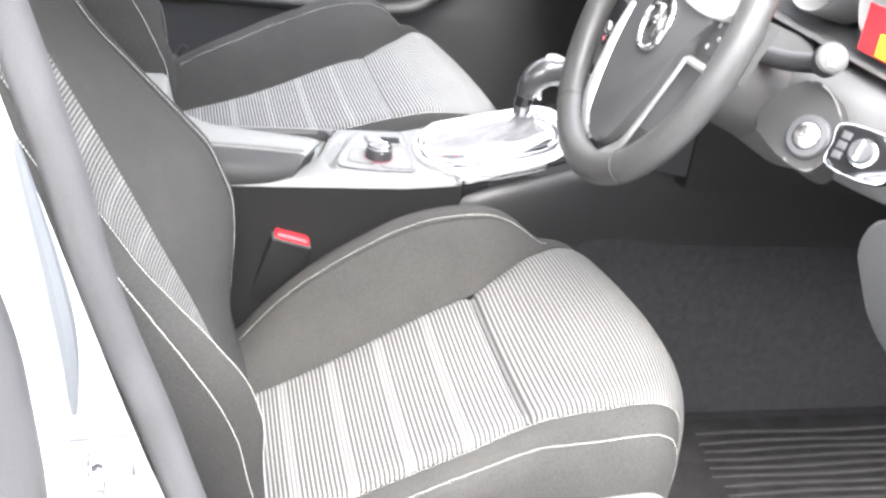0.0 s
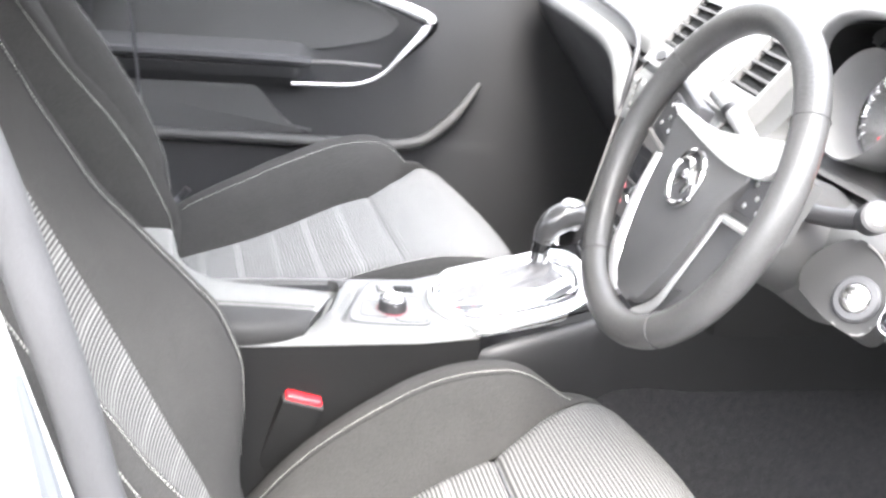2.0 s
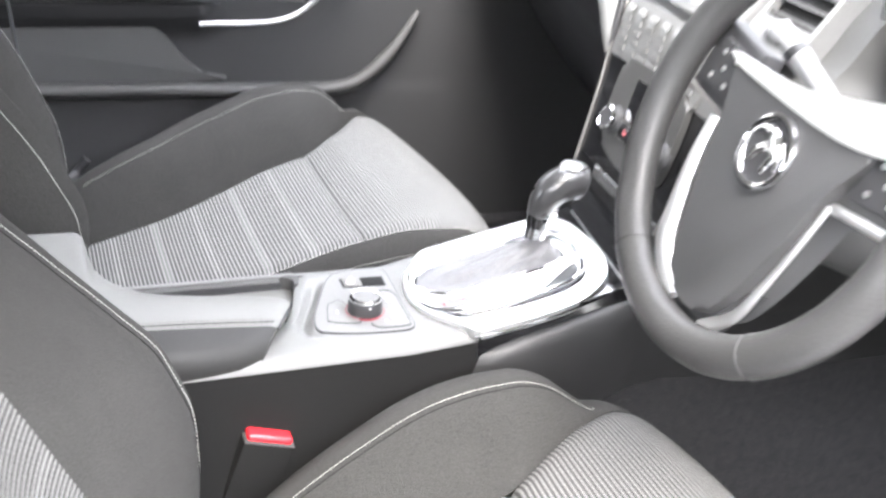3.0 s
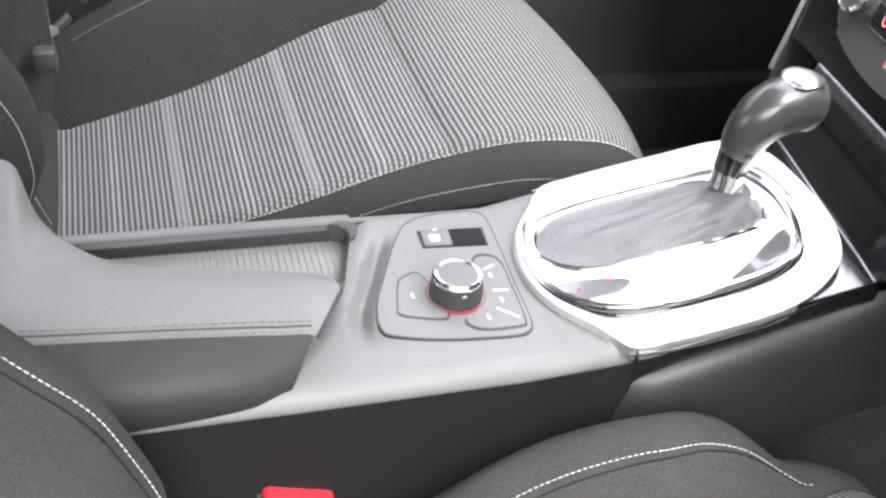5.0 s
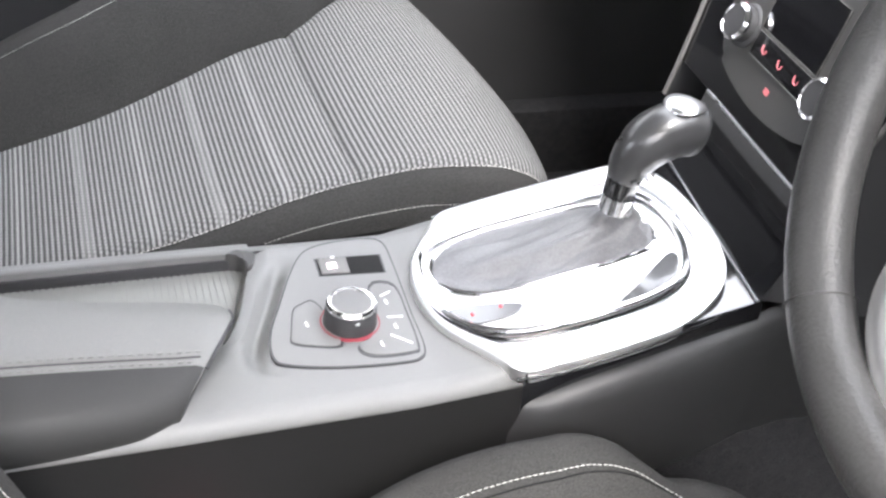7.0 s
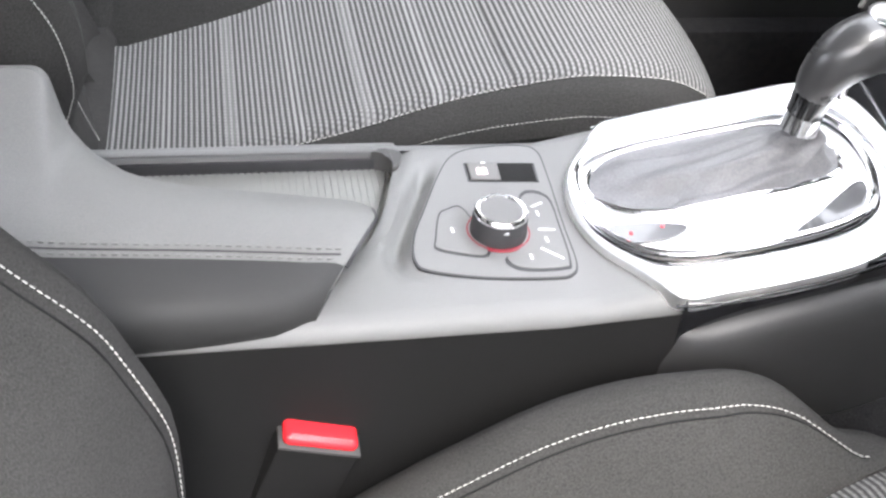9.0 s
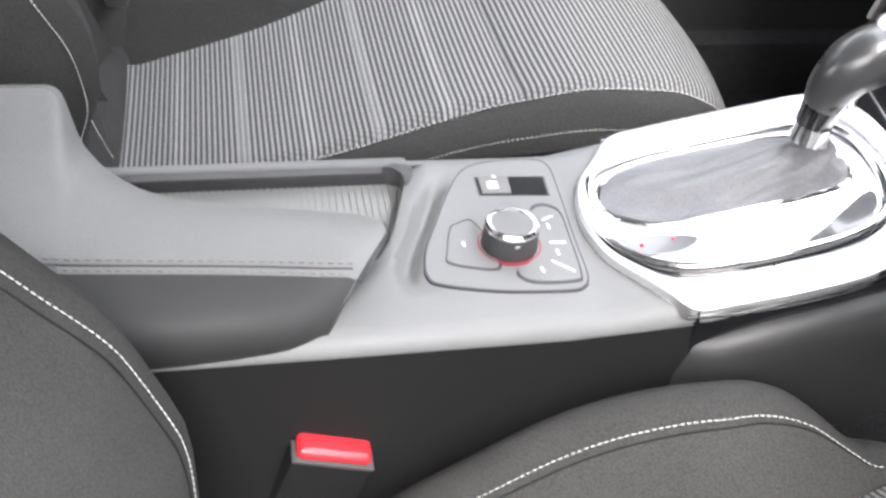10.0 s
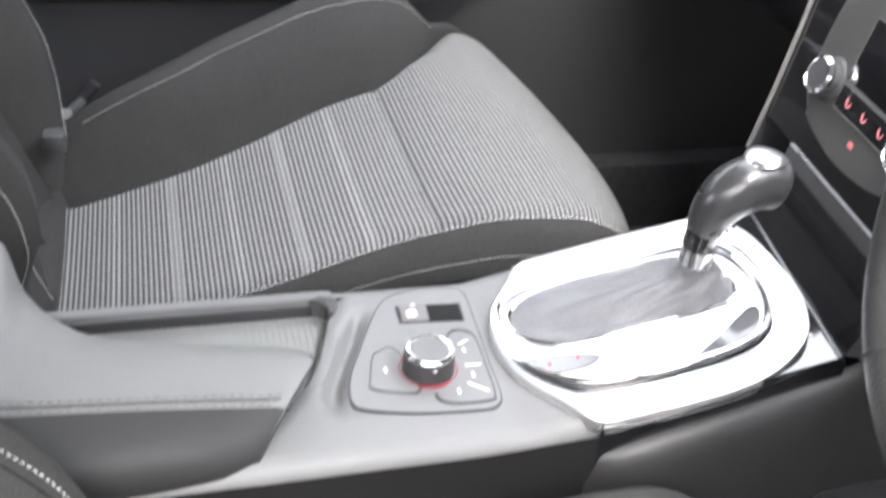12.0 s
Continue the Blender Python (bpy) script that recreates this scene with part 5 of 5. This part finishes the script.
hub_o = outline(hub_half + [(-x, y) for x, y in reversed(hub_half[1:-1])])


def hub_place(x, y, h):
    return Vector((x, y, h - 0.25 * (x * x + y * y)))


part("airbag_cover", prism(hub_o, hub_place, -0.03, 0.012, 0.0045, 3), HUB, wheel, "dark grey airbag cover")
for s in (-1, 1):
    sp = [(s * x, y) for x, y in ((0.078, 0.050), (0.11, 0.052), (0.150, 0.060), (0.152, 0.0), (0.135, -0.004), (0.11, -0.006), (0.074, -0.012))]
    part("spoke", prism(sp, flat, -0.02, -0.002, 0.004), DASH if s > 0 else DARK, wheel)
    pod = part("key_pod", prism([(s * x, y) for x, y in ((0.090, 0.040), (0.132, 0.046), (0.136, 0.006), (0.084, 0.000))], flat, -0.004, 0.004, 0.003), DARK, wheel)
    for kx, ky in ((0.100, 0.032), (0.122, 0.034), (0.112, 0.022), (0.100, 0.010), (0.124, 0.012)):
        part("wheel_key", lathe([(0.0030, 0.0), (0.0026, 0.0018), (0.0004, 0.0024)], 12, Matrix.Translation((s * kx, ky, 0.003))), SATIN, pod)
    part("spoke_trim", tube([(s * 0.078, -0.012, 0.001), (s * 0.11, -0.008, 0.001), (s * 0.146, -0.004, 0.001)], 0.004 if s > 0 else 0.0026, 8), PLATE if s > 0 else VALANCE, wheel)
    lift = 0.006 if s < 0 else 0.0
    blade = catmull([(s * (0.078 + lift), -0.012, 0.004 + 0.6 * lift), (s * (0.073 + lift), -0.045, 0.003 + lift), (s * (0.063 + lift), -0.090, 0.001 + lift), (s * (0.052 + 0.6 * lift), -0.122, -0.001 + lift), (s * 0.024, -0.150, -0.003)], 6, False)
    part("lower_blade", tube(blade, [(0.0060 if s < 0 else 0.0032) + (0.0045 if s < 0 else 0.0035) * min(1, max(0, i - (3 if s < 0 else 10)) / 12) for i in range(len(blade))], 12, squash=0.6, up=(0, 0, 1)), PLATE, wheel, "bright silver lower spoke trim")
# Silver piece stands in for the sky's reflection on the hub's upper surface.
part("hub_sheen", prism(outline([(-0.108, 0.0400), (-0.085, 0.0405), (-0.045, 0.0415), (0.0, 0.0460), (0.05, 0.0580), (0.090, 0.0700), (0.116, 0.0770), (0.124, 0.062), (0.114, 0.042), (0.090, 0.0330), (0.062, 0.0290), (0.03, 0.0280), (-0.01, 0.0290), (-0.055, 0.0310), (-0.088, 0.0330)]), hub_place, 0.002, 0.0142, 0.004, 3), PLATE, wheel, "bright silver sweep standing for the sky's reflection on the hub")
part("lower_spoke", prism([(-0.052, -0.10), (-0.03, -0.148), (0.03, -0.148), (0.052, -0.10)], flat, -0.02, -0.003, 0.004), DARK, wheel)
BY = -0.008
part("badge_ring", tube([Vector((0.0275 * math.cos(2 * math.pi * k / 40), 0.0275 * math.sin(2 * math.pi * k / 40) + BY, 0.013)) for k in range(40)], 0.0034, 8, closed=True), CHROME, wheel, "round chrome badge")
part("badge_disc", lathe([(0.026, 0.004), (0.026, 0.0120), (0.0005, 0.0130)], 30, Matrix.Translation((0, BY, 0))), DARK, wheel)
for line, r in (([(-0.020, 0.012), (-0.008, 0.016), (0.004, 0.010), (0.010, 0.000), (0.006, -0.014)], [0.003, 0.005, 0.0062, 0.005, 0.003]), ([(-0.014, -0.012), (-0.010, -0.002), (-0.002, 0.004), (0.006, 0.002)], [0.003, 0.0046, 0.005, 0.003]), ([(0.012, 0.012), (0.018, 0.004), (0.018, -0.008)], [0.002, 0.004, 0.002])):
    part("badge_relief", tube([(x, y + BY, 0.0132) for x, y in line], r, 8, squash=0.5, up=(0, 0, 1)), CHROME, wheel)
for ob in wheel.children:
    if not ob.name.startswith("rim"):
        ob.matrix_basis = Matrix.Translation((0.003, 0.002, -0.008)) @ Matrix.Rotation(radians(-4), 4, "Z") @ Matrix.Scale(0.93, 4)
column = thing("steering_column", "grey plastic steering column cover behind the wheel", "steering column", WM)
part("shroud", loft([[Vector((w * 0.062 * math.cos(a), -0.012 + w * 0.055 * math.sin(a), z)) for a in steps(0, 2 * math.pi * 23 / 24, 23)] for z, w in ((-0.022, 0.9), (-0.05, 1.0), (-0.10, 1.05), (-0.16, 1.1))]), DASH, column)
wiper = thing("wiper_stalk", "dark stalk with a pale end cap behind the wheel", "stalk")
cap_n = Vector((-0.40, -0.82, 0.40)).normalized()
cap_at = Vector((0.315, -0.498, 0.930))
part("arm", tube(catmull([(0.300, -0.395, 0.902), (0.318, -0.430, 0.905), cap_at - cap_n * 0.034], 5, False), [0.0095] * 11, 12), DARK, wiper)
part("end", tube([cap_at - cap_n * 0.036, cap_at - cap_n * 0.030, cap_at - cap_n * 0.004, cap_at], [0.0115, 0.0138, 0.0148, 0.0138], 20), DARK, wiper)
tip_m = Matrix.Translation(cap_at) @ cap_n.to_track_quat("Z", "Y").to_matrix().to_4x4()
part("end_cap", lathe([(0.0130, -0.002), (0.0124, 0.0015), (0.0108, 0.0022), (0.0004, 0.0026)], 24, tip_m), RECESS, wiper, "grey round end cap")
part("cap_button", block(-0.0045, 0.0045, -0.0085, 0.0085, 0.0018, 0.0036, 0.0012, m=tip_m), VALANCE, wiper)

lights_stalk = thing("indicator_stalk", "pale glossy stalk rising behind the wheel hub", "stalk")
part("arm", tube(catmull([(0.318, -0.330, 0.893), (0.322, -0.285, 0.920), (0.314, -0.245, 0.950), (0.308, -0.224, 0.964)], 5, False), [0.0085] * 5 + [0.0095] * 5 + [0.0105] * 6, 16), STALK, lights_stalk)
part("end_cap", tube([(0.3085, -0.226, 0.9625), (0.3055, -0.2155, 0.969), (0.3045, -0.2125, 0.971)], [0.0115, 0.0115, 0.008], 16), STALK, lights_stalk)
part("ring", tube([(0.3125, -0.2405, 0.9530), (0.3110, -0.2350, 0.9568)], 0.0112, 16), DARK, lights_stalk)

# ---- passenger door ----
door = tagged(thing("door_1", "dark passenger door trim with a chrome pull handle", "car door", pose(0.058, 0.055, 0.030)), kind="structure")


def door_skin(x, z):
    arm = math.exp(-((z - 0.735) / 0.035) ** 2) * lerp(x, [(-0.5, 1), (-0.085, 1.0), (-0.045, 0.15), (0.0, 0.0)])
    pocket = lerp(z, [(0.28, 0.5), (0.32, 1.0), (0.53, 1.0), (0.575, 0.9), (0.60, 0.0)]) * lerp(x, [(-0.5, 1.0), (0.12, 1.0), (0.30, 0.5), (0.42, 0.0)])
    return Vector((x, 0.715 - 0.045 * arm - 0.004 * pocket + 0.03 * max(0, z - 0.8), z))


solid(part("panel", grid(door_skin, steps(-0.48, 0.86, 110), steps(0.26, 0.50, 4) + steps(0.52, 0.72, 40) + steps(0.74, 1.05, 14)), DOORTRIM, door), 0.03, 1.0)
part("window_ledge", block(-0.48, 0.86, 0.70, 0.79, 1.045, 1.065, 0.008), DARK, door)
hp = catmull([(-0.092, 0.665, 0.712), (-0.02, 0.662, 0.713), (0.034, 0.660, 0.718), (0.074, 0.657, 0.738), (0.108, 0.655, 0.774), (0.144, 0.655, 0.814), (0.158, 0.66, 0.838), (0.13, 0.668, 0.855), (0.06, 0.676, 0.875), (-0.02, 0.685, 0.888), (-0.12, 0.69, 0.892)], 6, False)
part("pull_handle", tube(hp, [0.0045 if i < 18 else (0.0045 + 0.013 * min(1, (i - 18) / 18) if i < 38 else max(0.006, 0.0175 - 0.0005 * (i - 38))) for i in range(len(hp))], 12), CHROME, door, "bright chrome pull handle")
part("inner_strip", tube(catmull([(-0.055, 0.676, 0.752), (0.0, 0.674, 0.753), (0.075, 0.670, 0.750)], 6, False), 0.0035, 8), VALANCE, door, "pale strip inside the handle")
part("armrest_edge", tube(catmull([(-0.45, 0.672, 0.755), (-0.2, 0.668, 0.755), (-0.10, 0.668, 0.754), (-0.058, 0.675, 0.750)], 6, False), 0.010, 8), DARK, door)
pocket_line = catmull([(-0.45, 0.685, 0.604), (-0.2, 0.685, 0.602), (0.06, 0.685, 0.596), (0.14, 0.685, 0.598), (0.185, 0.687, 0.614), (0.235, 0.692, 0.659), (0.280, 0.70, 0.722)], 6, False)
part("pocket_edge", tube(pocket_line, [0.012 if i < 28 else 0.012 - 0.0009 * (i - 28) for i in range(len(pocket_line))], 10), RECESS, door, "grey pocket edge")
part("middle_panel", prism([(p.x, p.y) for p in catmull([(-0.47, 0.705), (-0.30, 0.703), (-0.175, 0.700), (-0.152, 0.694), (-0.132, 0.674), (-0.108, 0.645), (-0.080, 0.622), (-0.055, 0.610), (-0.30, 0.606), (-0.47, 0.606)], 5)], lambda x, z, h: Vector((x, 0.716 - h, z)), 0.0, 0.016, 0.004), DOORPAD, door, "lighter panel below the door armrest")
part("upper_pad", prism([(p.x, p.y) for p in catmull([(-0.47, 0.770), (-0.25, 0.770), (-0.07, 0.768), (0.0, 0.778), (0.075, 0.796), (0.108, 0.826), (0.06, 0.858), (-0.03, 0.874), (-0.12, 0.882), (-0.47, 0.888)], 5)], lambda x, z, h: Vector((x, 0.718 - h, z)), 0.0, 0.012, 0.006), DOORPAD, door, "padded grey door panel above the armrest")
